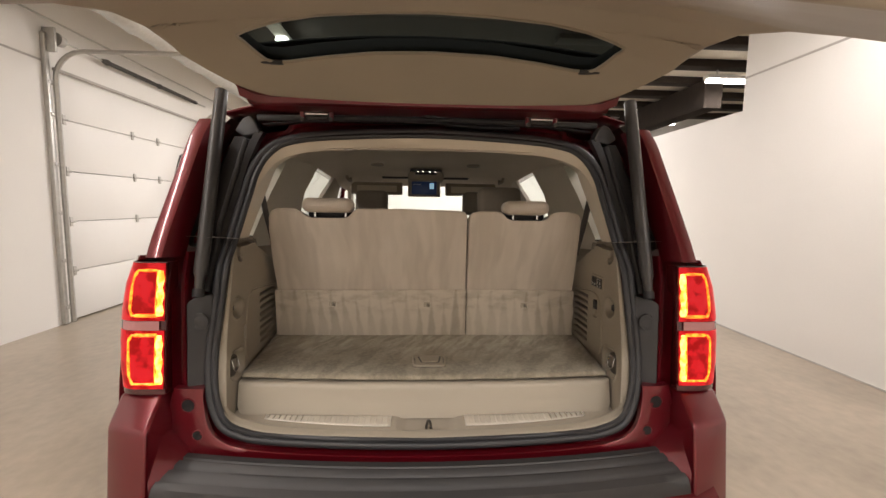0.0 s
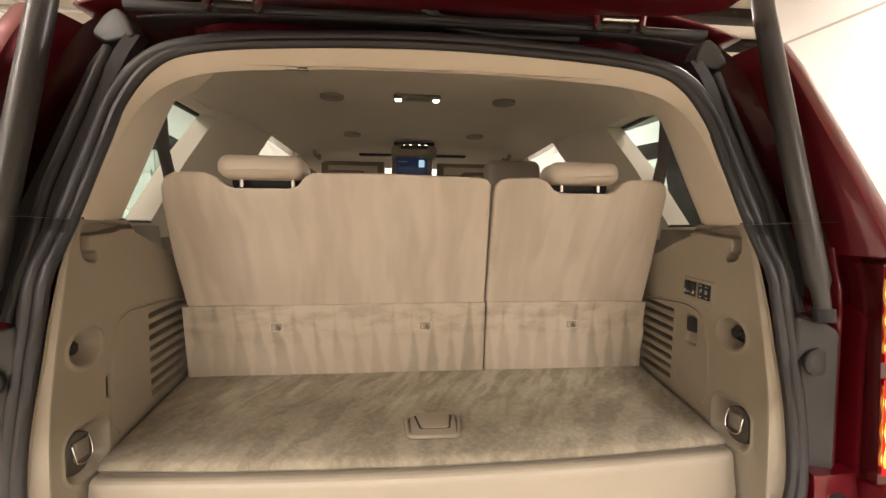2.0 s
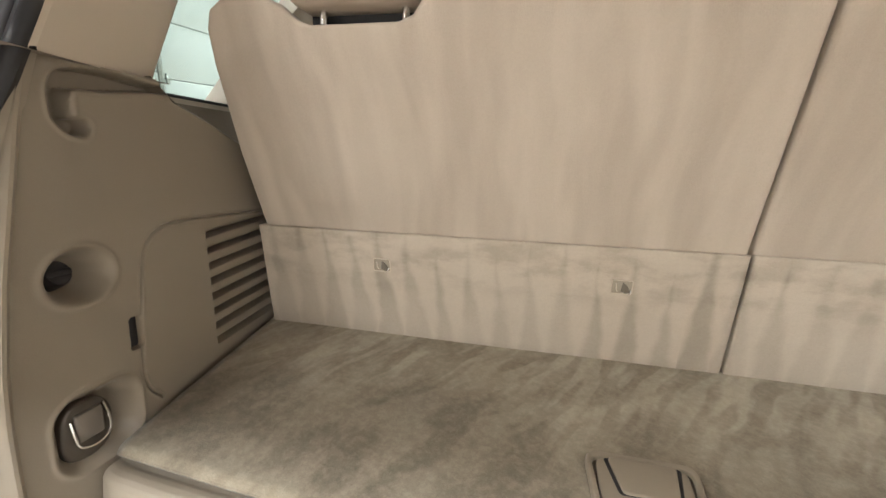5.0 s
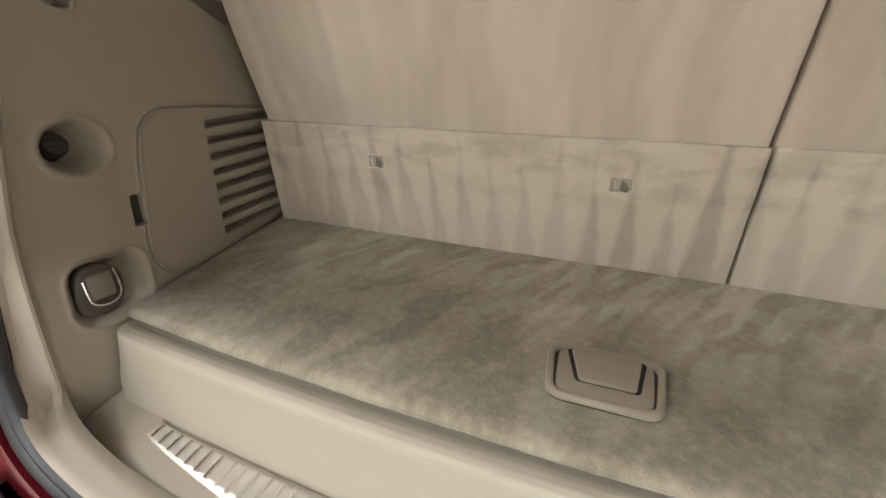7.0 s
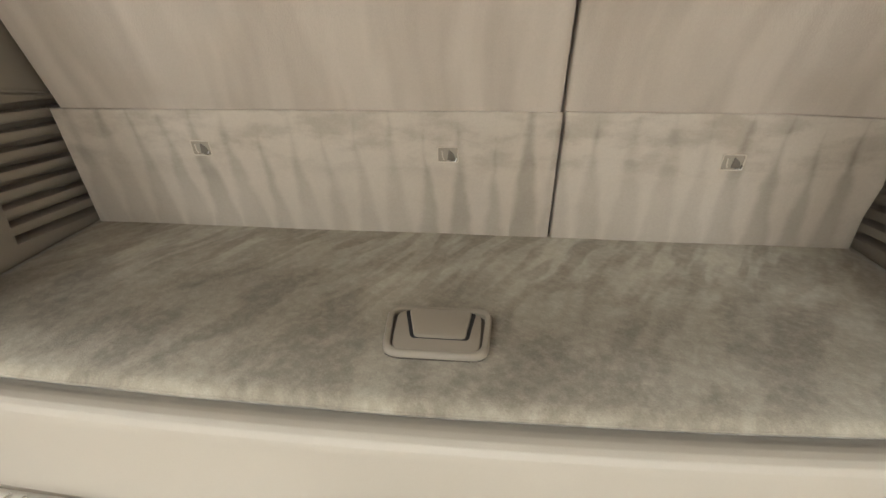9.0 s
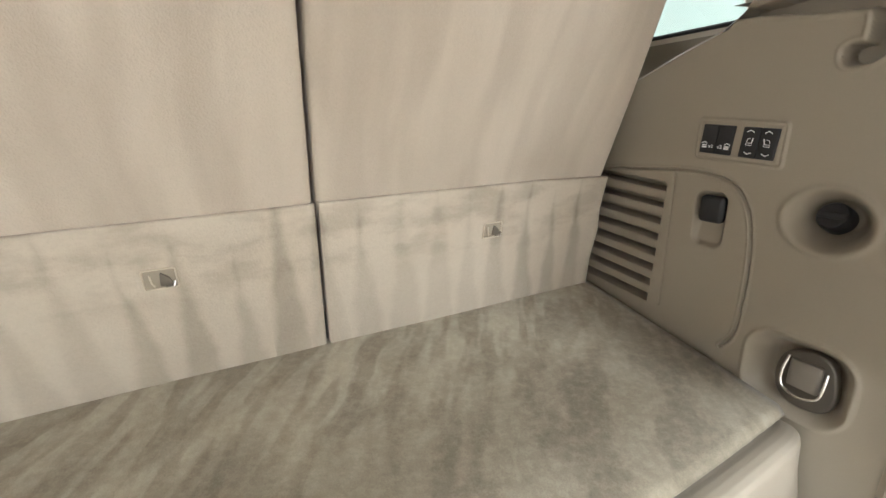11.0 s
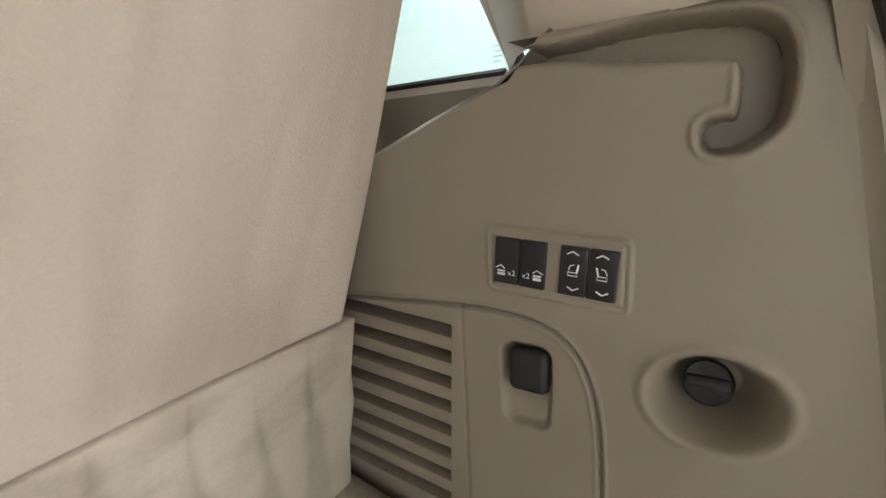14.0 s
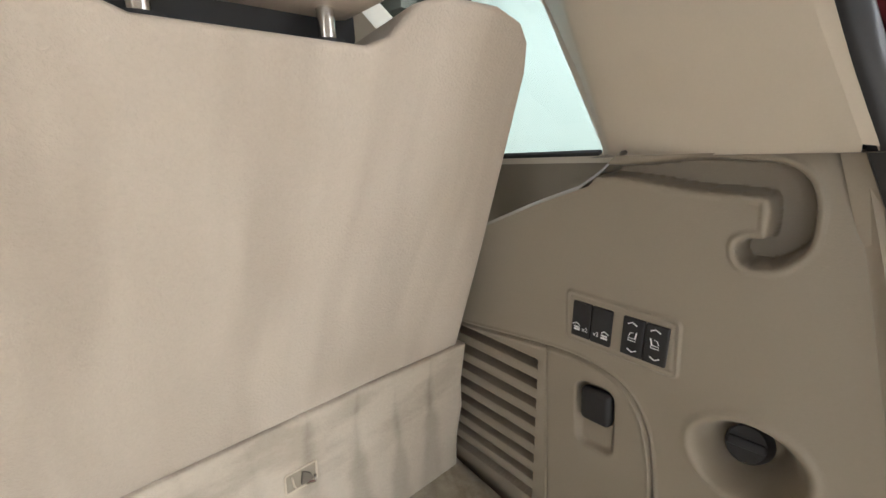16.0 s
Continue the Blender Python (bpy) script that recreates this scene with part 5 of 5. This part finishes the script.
for sgn in (1, -1):
    right = sgn > 0

    def face():
        u, v = np.meshgrid(np.linspace(0, 1, 391), np.linspace(0, 1, 441), indexing="ij")
        ya = np.interp(0.72 + 0.63 * v, *np.array([(z, ridge_y(z)) for z in np.linspace(0.72, 1.35, 40)]).T) + 0.0085
        y = ya + (1.925 - ya) * u
        z = 0.72 + (crest(y) - 0.72) * v
        return np.stack([sgn * (trim_x(y, z) + trim_depth(y, z, right)), y, z], axis=2)

    side = part("cargo_side_trim", array_grid(face()), TRIM, car, "tan grained plastic cargo side trim", smooth=60)
    for k in range(7):
        zt, ys = louvre(1.80, right)
        bm = bmesh.new()
        h = PITCH[right] * 0.285
        for y in (ys - 0.003 + 0.0016 * k, 1.926):
            zc = louvre(y, right)[0] - (k + 0.5) * PITCH[right]
            xs = [(0.0285, h), (0.004, h), (0.0012, h * 0.86), (0.0, h * 0.5), (0.0, -h * 0.5), (0.0012, -h * 0.86), (0.004, -h), (0.0285, -h)]
            for dx, dz in xs:
                bm.verts.new((sgn * (float(trim_x(y, zc)) + 0.0003 + dx), y, zc + dz))
        bm.verts.ensure_lookup_table()
        for i in range(8):
            bm.faces.new((bm.verts[i], bm.verts[(i + 1) % 8], bm.verts[8 + (i + 1) % 8], bm.verts[8 + i]))
        bm.faces.new(bm.verts[:8])
        bm.faces.new(bm.verts[8:])
        part("louvre_slat", bm, TRIM, side)
    # shelf from the crest out to the window
    rows = []
    for y in np.linspace(1.672, 2.0, 18):
        c = crest(y)
        x0 = trim_x(y, c)
        rows.append([Vector((sgn * x, y, z)) for x, z in ((x0, c), (x0 + 0.004, c + 0.004), (x0 + 0.012, c + 0.004), (x0 + 0.05, c - 0.012), (0.755, min(c, 1.30) + 0.0), (0.770, 1.318), (0.775, 1.341))])
    part("window_shelf", loft(rows, closed=False), TRIM, side, "tan plastic shelf under the quarter window")
    part("trim_top", loft([[Vector((sgn * (min(trim_x(y, 1.34), 0.638 + 0.237 * (y - 1.521))), y, 1.3435)) for y in np.linspace(1.44, 1.70, 9)], [Vector((sgn * (trim_x(y, 1.34) + 0.12), y, 1.35)) for y in np.linspace(1.44, 1.70, 9)]], closed=False), TRIM, side)
    # return of the trim edge towards the weatherstrip, running round into the sill
    edge = [(p.x, p.y) for p in smooth_line([Vector(q) for q in BEIGE[6:]], 6)]
    rows = []
    for x, z in edge:
        y = yb(z) + bow(x, z)
        up = sstep(0.78, 0.88, z)
        x += up * (interp(z, [0.88, 1.0, 1.11, 1.16, 1.25, 1.345], [0.683, 0.677, 0.666, 0.663, 0.659, 0.648]) - x)
        y += up * (interp(z, [0.88, 1.0, 1.11, 1.16, 1.25, 1.345], [1.425, 1.434, 1.448, 1.455, 1.477, 1.502]) - y)
        yr, xt = ridge_y(z, sgn), trim_x(1.5, z)
        w = 1 - sstep(0.745, 0.80, z)
        cols = []
        for (sa, sb), (ba, bb, bz) in zip(
                ((x + 0.008, y + 0.03), (x + 0.001, y + 0.008), (x - 0.003, y + 0.004), (x - 0.002, y + 0.012), ((x + xt) / 2, (y + yr) / 2 + 0.002), (xt - 0.003, yr - 0.006), (xt - 0.0075, yr - 0.002), (xt - 0.0075, yr + 0.002), (xt - 0.002, yr + 0.006), (trim_x(yr + 0.0085, z), yr + 0.0095)),
                ((1, 0.03, -0.01), (1, 0.008, -0.001), (0.998, 0.004, 0.002), (0.996, 0.008, 0.005), (0.994, 0.014, 0.006), (0.992, 0.02, 0.007), (0.99, 0.026, 0.008), (0.988, 0.032, 0.009), (0.986, 0.038, 0.009), (0.984, 0.05, 0.004))):
            cols.append(Vector((sgn * (sa * (1 - w) + x * ba * w), sb * (1 - w) + (y + bb) * w, z + bz * w)))
        rows.append(cols)
    cut = next(i for i, q in enumerate(edge) if q[1] < 0.80)
    part("trim_edge", loft(rows[:cut + 1], closed=False), TRIM_LIGHT, side, "light beige trim edge with a rounded ridge")
    part("sill_edge", loft(rows[cut:], closed=False), TRIM_LIGHT, side, "light beige sill edge")
    # socket with cap
    cy = 1.562 if right else 1.533
    ax = Vector((-sgn * 0.9, 0.05, 0.42)).normalized()
    q0 = Vector((sgn * 0.697, cy, 1.0985))
    bm = tube([q0, q0 + ax * 0.018, q0 + ax * 0.021, q0 + ax * 0.019], [0.0165, 0.0160, 0.0142, 0.008], 26)
    sk = part("power_socket", bm, BLACK, side, "black power socket cap")
    part("cap_grip", rbox(q0 + ax * 0.0205, (0.006, 0.028, 0.008), 0.0025, 3, Matrix.Rotation(radians(25 * sgn), 4, "Y")), BLACK_SOFT, sk)
    # D-ring tie-down
    cy = 1.548 if right else 1.537
    pad = round_poly([(cy - 0.034, 0.893), (cy - 0.026, 0.936), (cy - 0.006, 0.945), (cy + 0.026, 0.935), (cy + 0.034, 0.905), (cy + 0.028, 0.873), (cy + 0.006, 0.862), (cy - 0.026, 0.868)], 0.014, 4)
    td = part("tie_down_plate", plate(pad, lambda u, v, d: Vector((sgn * (0.672 + 0.25 * (0.945 - v) * 0.1 + d), u, v)), 0.012, 0.004), POCKET, side, "dark brown tie-down plate")
    dr = smooth_line([(sgn * 0.671, cy - 0.021, 0.924), (sgn * 0.666, cy - 0.0215, 0.908), (sgn * 0.664, cy - 0.018, 0.891), (sgn * 0.663, cy, 0.884), (sgn * 0.664, cy + 0.018, 0.891), (sgn * 0.666, cy + 0.0215, 0.910), (sgn * 0.671, cy + 0.019, 0.931)], 5)
    part("tie_down_ring", tube(dr, 0.0019, 8), CHROME, td, "shiny steel tie-down ring")
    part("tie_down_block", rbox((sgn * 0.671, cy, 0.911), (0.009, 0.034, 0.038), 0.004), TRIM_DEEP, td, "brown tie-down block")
    if not right:
        part("access_slot", rbox((-0.6735, 1.6075, 1.005), (0.006, 0.0155, 0.043), 0.002), BLACK_SOFT, side, "dark access slot")
# latch button, switches with printed icons
part("latch_button", rbox((0.664, 1.6865, 1.0945), (0.014, 0.033, 0.037), 0.006, 3), BLACK_SOFT, bpy.data.objects["cargo_side_trim"], "black push latch")


def on_switch(y, z, out=0.0):
    """A point on the switch faces; the printed side faces the cargo bay."""
    return Vector((0.6552 - out, y - 0.003, z - 0.001 + 0.065 * (y - 1.669)))


side_r = bpy.data.objects["cargo_side_trim"]
for ya, yb2, nm in ((1.6735, 1.7145, "fold_switch"), (1.6235, 1.664, "raise_switch")):
    for k in range(2):
        w = (yb2 - ya) / 2
        cy = ya + w * (k + 0.5)
        part("rocker_switch", rbox(on_switch(cy, 1.186, -0.002), (0.006, w - 0.0008, 0.0365), 0.001, 2, Matrix.Rotation(0.065, 4, "X")), BLACK, side_r, "black rocker switch")


def icon(poly_lines, name):
    bm = bmesh.new()
    for ln, r in poly_lines:
        pts = [on_switch(y, z, 0.0012) for y, z in ln]
        add(bm, tube(pts, r, 5))
    part(name, bm, ICON, side_r, "white printed symbol")


for cy in (1.6538, 1.6337):
    icon([([(cy + 0.0042, 1.1985), (cy, 1.2008), (cy - 0.0042, 1.1985)], 0.0006)], "arrow_up")
    icon([([(cy + 0.0042, 1.1745), (cy, 1.1722), (cy - 0.0042, 1.1745)], 0.0006)], "arrow_down")
    f = 1 if cy > 1.64 else -1
    icon([([(cy + 0.0035, 1.183), (cy - 0.003, 1.183), (cy - 0.003, 1.1855), (cy + 0.0035, 1.1855), (cy + 0.0035, 1.183)], 0.0004), ([(cy - f * 0.0028, 1.186), (cy - f * 0.004, 1.1918)], 0.0007), ([(cy + f * 0.003, 1.187), (cy + f * 0.0018, 1.1905), (cy - f * 0.001, 1.1912)], 0.0004)], "seat_symbol")
for cy, f in ((1.7085, 1), (1.680, -1)):
    icon([([(cy + 0.003, 1.1755), (cy - 0.003, 1.1755)], 0.0011), ([(cy + 0.003, 1.178), (cy - 0.003, 1.178)], 0.0008), ([(cy + f * 0.0045, 1.180), (cy, 1.1825), (cy - f * 0.003, 1.180)], 0.0005)], "folded_seat_symbol")
for cy in (1.700, 1.6885):
    cu = bpy.data.curves.new("count_mark", "FONT")
    cu.body, cu.size, cu.extrude, cu.align_x, cu.align_y = "x2", 0.0062, 0.0001, "CENTER", "CENTER"
    tx = new("count_mark", cu)
    tx.data.materials.append(ICON)
    tx.matrix_basis = Matrix.Translation(on_switch(cy, 1.177, 0.0014)) @ Matrix(((0, 0, -1, 0), (-1, 0, 0, 0), (0, 1, 0, 0), (0, 0, 0, 1)))
    tx.parent = side_r
    tx["label"] = "white printed x2"

# ---- cargo floor, lip, sill ----
def floor_front(x):
    """The carpet's front edge."""
    return 1.5265 + 0.060 * x * x


def carpet(u, v):
    x = (2 * u - 1) * (0.652 - 0.004 * v)
    y = floor_front(x) + (1.907 - floor_front(x)) * v
    roll = 1 - sstep(0, 0.035, v)
    return Vector((x, y, floor_z(y) + 0.001 - 0.008 * roll ** 2 + 0.0012 * noise.noise((u * 9, v * 5, 0))))


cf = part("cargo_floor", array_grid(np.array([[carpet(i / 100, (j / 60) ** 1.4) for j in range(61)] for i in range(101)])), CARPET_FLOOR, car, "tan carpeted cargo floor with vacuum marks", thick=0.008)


def on_floor(x, y, up):
    return Vector((x, y, floor_z(y) + 0.0055 + up))


def shrunk(poly, k):
    c = [sum(p[i] for p in poly) / len(poly) for i in (0, 1)]
    out = []
    for p in poly:
        d = Vector((p[0] - c[0], p[1] - c[1]))
        out.append((p[0] - d.x / abs(d.x) * k if abs(d.x) > 1e-6 else p[0], p[1] - d.y / abs(d.y) * k if abs(d.y) > 1e-6 else p[1]))
    return out


quad = [(-0.055, 1.588), (0.065, 1.588), (0.0715, 1.673), (-0.0615, 1.673)]
rim_o = round_poly(shrunk(quad, 0), 0.020, 6)
rim_loops = []
for k, up in ((0, -0.002), (0.0, 0.004), (0.002, 0.0072), (0.0055, 0.0078), (0.0080, 0.0062), (0.0086, 0.0005)):
    rim_loops.append([on_floor(p[0], p[1], up) for p in round_poly(shrunk(quad, k), 0.020 - k * 0.75, 6)])
hf = part("handle_frame", loft(rim_loops), TRIM, cf, "tan plastic floor handle frame")
# dark plates here and round the flap stand for shade in the recesses
part("handle_well", plate(rim_o, lambda u, v, d: on_floor(u, v, 0.0012 - d), 0.004), POCKET, hf, "dark plate for the shaded well under the handle")
plate_o = round_poly([(-0.0445, 1.5975), (0.0545, 1.5975), (0.0565, 1.625), (0.0575, 1.6635), (-0.0475, 1.6635), (-0.0465, 1.625)], 0.011, 5)
part("handle_plate", plate(plate_o, lambda u, v, d: on_floor(u, v, 0.0048 - d), 0.004, 0.0012), TRIM, hf, "tan handle plate")
notch = round_poly([(-0.0385, 1.6645), (0.0505, 1.6645), (0.0425, 1.6155), (-0.0255, 1.6155)], 0.005, 4)
part("handle_notch", plate(notch, lambda u, v, d: on_floor(u, v, 0.0052 - d), 0.003), BLACK_SOFT, hf, "black plate for the shaded gap round the flap")
part("handle_flap", plate(round_poly([(-0.0335, 1.6645), (0.0455, 1.6645), (0.0385, 1.6165), (-0.0215, 1.6165)], 0.006), lambda u, v, d: on_floor(u, v, 0.0086 - d), 0.006, 0.002), TRIM, hf, "tan handle flap")


def lip(u, v):
    """The beige face below the carpet: rounded top edge, rounded lower corners, ends returning to the side trim."""
    s = 2 * u - 1
    x0 = min(abs(s) / 0.985, 1) * 0.6555
    off = 0.060 * x0 * x0
    yy = [1.552, 1.5300, 1.5255, 1.5195, 1.5135, 1.5095, 1.5075, 1.505, 1.500, 1.50]
    zz = [0.8455, 0.8458, 0.8478, 0.8490, 0.8480, 0.8445, 0.838, 0.79, 0.742, 0.735]
    k = v * (len(yy) - 1)
    y, z = interp(k, range(10), yy) + off * (1 - 0.5 * v), interp(k, range(10), zz)
    end = min(1, max(0, (abs(s) - 0.93) / 0.055))
    back = max(0, (abs(s) - 0.985) / 0.015)
    low = 0.742 + 0.032 * (1 - math.sqrt(max(0, 1 - end * end)))
    z = 0.8485 + (z - 0.8485) * (0.8485 - low) / 0.1065
    x = math.copysign(min(abs(s) / 0.985, 1), s) * 0.6555
    return Vector((x, y + 0.008 * end ** 3 + 0.07 * back - 0.02 * (1 - s * s) * v, z))


part("cargo_lip", grid(132, 45, lip), TRIM_LIGHT, car, "light beige plastic cargo lip")


def sill(u, v):
    s = 2 * u - 1
    e = max(0, (abs(s) - 0.8) / 0.2)
    y1 = 1.515 - 0.02 * (1 - s * s) + 0.02 * e
    y0 = 1.437 - 0.052 * (1 - s * s) + 0.025 * e
    z = interp(v, [0, 0.1, 0.22, 0.9, 1], [0.722, 0.730, 0.734, 0.742, 0.744]) + interp(abs(s) * 0.665, [0, 0.45, 0.575, 0.61, 0.636, 0.652, 0.665], [0, 0, 0, 0, 0.0005, 0.0015, 0.003])
    cup = (1 - sstep(0.07, 0.11, abs(s * 0.67))) * sstep(0.12, 0.3, v)
    return Vector((s * 0.662, y0 + (y1 - y0) * v, z - 0.014 * cup))


st = part("sill_trim", grid(120, 24, sill), TRIM_LIGHT, car, "light beige plastic sill trim")
for sgn in (1, -1):
    def plate_p(u, v, up):
        x = sgn * (0.125 + 0.43 * u)
        w = (1 - 0.55 * u ** 2)
        s = x / 0.67
        p = sill((s + 1) / 2, 0.86 - 0.58 * w * (1 - v))
        return p + Vector((0, 0, up))

    part("sill_plate", grid(24, 4, lambda u, v: plate_p(u, v, 0.003)), STEEL, st, "brushed metal sill plate", thick=0.002)
    for k in range(22):
        u = 0.03 + 0.94 * k / 21
        a, b = plate_p(u, 0.12, 0.0045), plate_p(u, 0.88, 0.0045)
        part("tread_rib", tube([a, a.lerp(b, 0.5), b], [0.0028, 0.0036, 0.0028], 6), CHROME if k > 14 else STEEL, st, "raised tread rib")
bm = tube(smooth_line([(-0.006, 1.43, 0.725), (-0.006, 1.40, 0.745), (-0.002, 1.392, 0.764), (0.004, 1.392, 0.764), (0.008, 1.40, 0.745), (0.008, 1.43, 0.725)], 5), 0.0045, 8)
part("striker", bm, DARKSTEEL, st, "steel latch striker")

# ---- third row ----
seat3 = part("third_row_seat", rbox((0, 2.17, 0.98), (1.22, 0.46, 0.16), 0.05, 3), LEATHER, car, "beige split third row bench seat with carpeted back")
UPV = Vector((0, -0.363, 0.932))


def on_seat(x, z, d):
    s = (z - 1.126) / 0.932
    return Vector((x, 1.85, 1.126)) + UPV * s + Vector((0, 1.0, -0.12)) * d


WIDE = [(-0.628, 1.112), (-0.634, 1.25), (-0.631, 1.38), (-0.625, 1.425), (-0.612, 1.448), (-0.59, 1.459), (-0.56, 1.461), (-0.52, 1.459), (-0.498, 1.45), (-0.478, 1.431), (-0.46, 1.4255), (-0.335, 1.4255), (-0.315, 1.432), (-0.297, 1.452), (-0.278, 1.462), (-0.1, 1.464), (0.12, 1.459), (0.142, 1.455), (0.153, 1.442), (0.1545, 1.42), (0.1635, 1.112)]
NARROW = [(0.1675, 1.112), (0.1610, 1.42), (0.1625, 1.442), (0.176, 1.454), (0.20, 1.459), (0.27, 1.461), (0.295, 1.452), (0.316, 1.431), (0.335, 1.4245), (0.455, 1.4245), (0.472, 1.431), (0.489, 1.451), (0.51, 1.459), (0.565, 1.461), (0.595, 1.455), (0.611, 1.442), (0.618, 1.42), (0.626, 1.25), (0.628, 1.112)]


def backrest(poly):
    bm = plate(poly, on_seat, 0.11, 0.009, 4)
    return bm


part("wide_backrest", backrest(WIDE), CARPET_BACK, seat3, "wide seat back covered in tan carpet")
part("narrow_backrest", backrest(NARROW), CARPET_BACK, seat3, "narrow seat back covered in tan carpet")


# black sheets added behind both splits to stand for the shade in them
part("split_shade", plate([(0.145, 1.112), (0.190, 1.112), (0.184, 1.435), (0.138, 1.435)], lambda u, v, d: on_seat(u, v, 0.05 + d), 0.03), BLACK_SOFT, seat3, "added black sheet for the shade between the seat backs")
part("flap_gap_shade", rbox((0.168, 1.905, 1.01), (0.05, 0.02, 0.2)), BLACK_SOFT, seat3, "added black sheet for the shade between the flaps")


def low_p(x, z, d):
    return Vector((x, 1.889 - (z - 0.92) * 0.19 + d - 0.007, z))


part("wide_base_flap", plate([(-0.643, 0.921), (-0.638, 1.1235), (0.1645, 1.1285), (0.1665, 0.921)], low_p, 0.03, 0.004), CARPET_LOW, seat3, "tan carpeted flap under the wide seat back")
part("narrow_base_flap", plate([(0.1705, 0.921), (0.1685, 1.1295), (0.50, 1.1295), (0.634, 1.1245), (0.633, 1.07), (0.640, 1.03), (0.637, 0.98), (0.643, 0.921)], low_p, 0.03, 0.004), CARPET_LOW, seat3, "tan carpeted flap under the narrow seat back")
for x, z in ((-0.401, 1.065), (-0.002, 1.063), (0.417, 1.061)):
    y = low_p(x, z, 0).y
    put = lambda u, v, d: Vector((x + u, low_p(x, z + v, 0).y + d, z + v))
    an = part("anchor_plate", plate(round_poly([(-0.015, -0.011), (0.015, -0.011), (0.015, 0.011), (-0.015, 0.011)], 0.003), lambda u, v, d: put(u, v, d - 0.0008), 0.003), TRIM_LIGHT, seat3, "beige anchor plate")
    edge = round_poly([(-0.0155, -0.0115), (0.0155, -0.0115), (0.0155, 0.0115), (-0.0155, 0.0115)], 0.003)
    part("anchor_rim", tube([put(u, v, -0.001) for u, v in edge], 0.0011, 6, True), PALE, an, "pale moulded rim")
    # raised wedge in darkened tan stands for the opening's shade
    part("anchor_wedge", plate(round_poly([(-0.001, -0.008), (0.012, -0.008), (0.009, 0.001), (0.001, 0.008)], 0.002), lambda u, v, d: put(u, v, d - 0.0035), 0.004, 0.001), TRIM_DEEP, an, "dark wedge for the shade in the anchor opening")
    part("tether_anchor", tube([put(0.004, -0.009, -0.002), put(0.012, -0.0095, -0.005), put(0.0135, -0.004, -0.002)], 0.0016, 6), CHROME, an, "bright metal tether anchor")
    part("anchor_bar", tube([put(-0.009, 0.006, -0.0015), put(-0.008, -0.004, -0.002), put(-0.006, -0.008, -0.0015)], 0.001, 6), PALE, an)
for cx, rods, hw in ((-0.398, (-0.45, -0.33), 0.196), (0.392, (0.342, 0.44), 0.182)):
    part("headrest", rbox((cx, 1.772, 1.474), (hw, 0.115, 0.056), 0.0265, 5), LEATHER, seat3, "beige leather headrest roll")
    part("headrest_seam", tube([Vector((cx + (hw / 2 - 0.004) * max(-1, min(1, 1.25 * math.cos(a))), 1.772 + 0.0565 * max(-1, min(1, 1.25 * math.sin(a))), 1.463)) for a in np.linspace(0, 2 * math.pi, 33)[:-1]], 0.002, 6, True), LEATHER, seat3)
    part("headrest_shell", rbox((cx, 1.80, 1.45), (0.17, 0.05, 0.05), 0.012), BLACK_SOFT, seat3, "dark headrest shell")
    for x in rods:
        part("headrest_rod", tube([(x, 1.757, 1.40), (x, 1.757, 1.46)], 0.0055, 10), CHROME, seat3, "chrome headrest rod")
        part("rod_collar", tube([(x, 1.758, 1.415), (x, 1.757, 1.428)], 0.011, 12), BLACK_SOFT, seat3, "dark rod collar")

# ---- second row and front seats ----
for x, y, top, w in ((0.46, 2.72, 1.655, 0.27), (-0.42, 3.42, 1.69, 0.25), (0.42, 3.42, 1.69, 0.25)):
    sb = part("front_seat" if y > 3 else "second_row_seat", rbox((x, y + 0.06, 1.12), (0.5, 0.16, 0.62), 0.06, 4, Matrix.Rotation(radians(-8), 4, "X")), SEAT_DARK, car, "taupe seat with tall back")
    part("cushion", rbox((x, y + 0.32, 0.82), (0.5, 0.5, 0.16), 0.05, 3), SEAT_DARK, sb)
    part("headrest", rbox((x, y, top - 0.085), (w, 0.11, 0.18), 0.04, 4, Matrix.Rotation(radians(-10), 4, "X")), SEAT_DARK, sb, "taupe headrest")
    for dx in (-0.06, 0.06):
        part("headrest_post", tube([(x + dx, y + 0.02, top - 0.3), (x + dx, y + 0.01, top - 0.15)], 0.006, 8), CHROME, sb)
part("second_row_bench", rbox((-0.42, 2.8, 0.98), (0.55, 0.6, 0.5), 0.06, 3), SEAT_DARK, car, "taupe second row seat")
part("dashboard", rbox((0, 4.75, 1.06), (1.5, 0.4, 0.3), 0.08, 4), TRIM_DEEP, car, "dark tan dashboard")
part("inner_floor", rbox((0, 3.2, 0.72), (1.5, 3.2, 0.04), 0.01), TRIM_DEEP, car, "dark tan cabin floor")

# etched marks in the corner of the quarter window
qw = [o for o in car.children if o.name.startswith("side_window") and o.data.vertices[0].co.x > 0][0]
ETCH = mat("etched_glass_grey", (0.42, 0.47, 0.47), 0.6, 0, 0.03)
for k, (ya, yb3) in enumerate(((0.0, 0.026), (0.004, 0.03), (-0.002, 0.027), (0.006, 0.03), (0.012, 0.03))):
    z = 1.4045 - 0.0058 * k
    part("etched_bar", rbox((side_x(z) - 0.0215, 1.7915 + (ya + yb3) / 2, z), (0.0008, (yb3 - ya) * 0.6, 0.0011)), ETCH, qw)
part("etched_square", tube([Vector((side_x(1.4) - 0.0215, y, z)) for y, z in ((1.782, 1.397), (1.789, 1.397), (1.789, 1.404), (1.782, 1.404))], 0.0008, 5, True), ETCH, qw)
car.matrix_basis = CAR_M @ car.matrix_basis
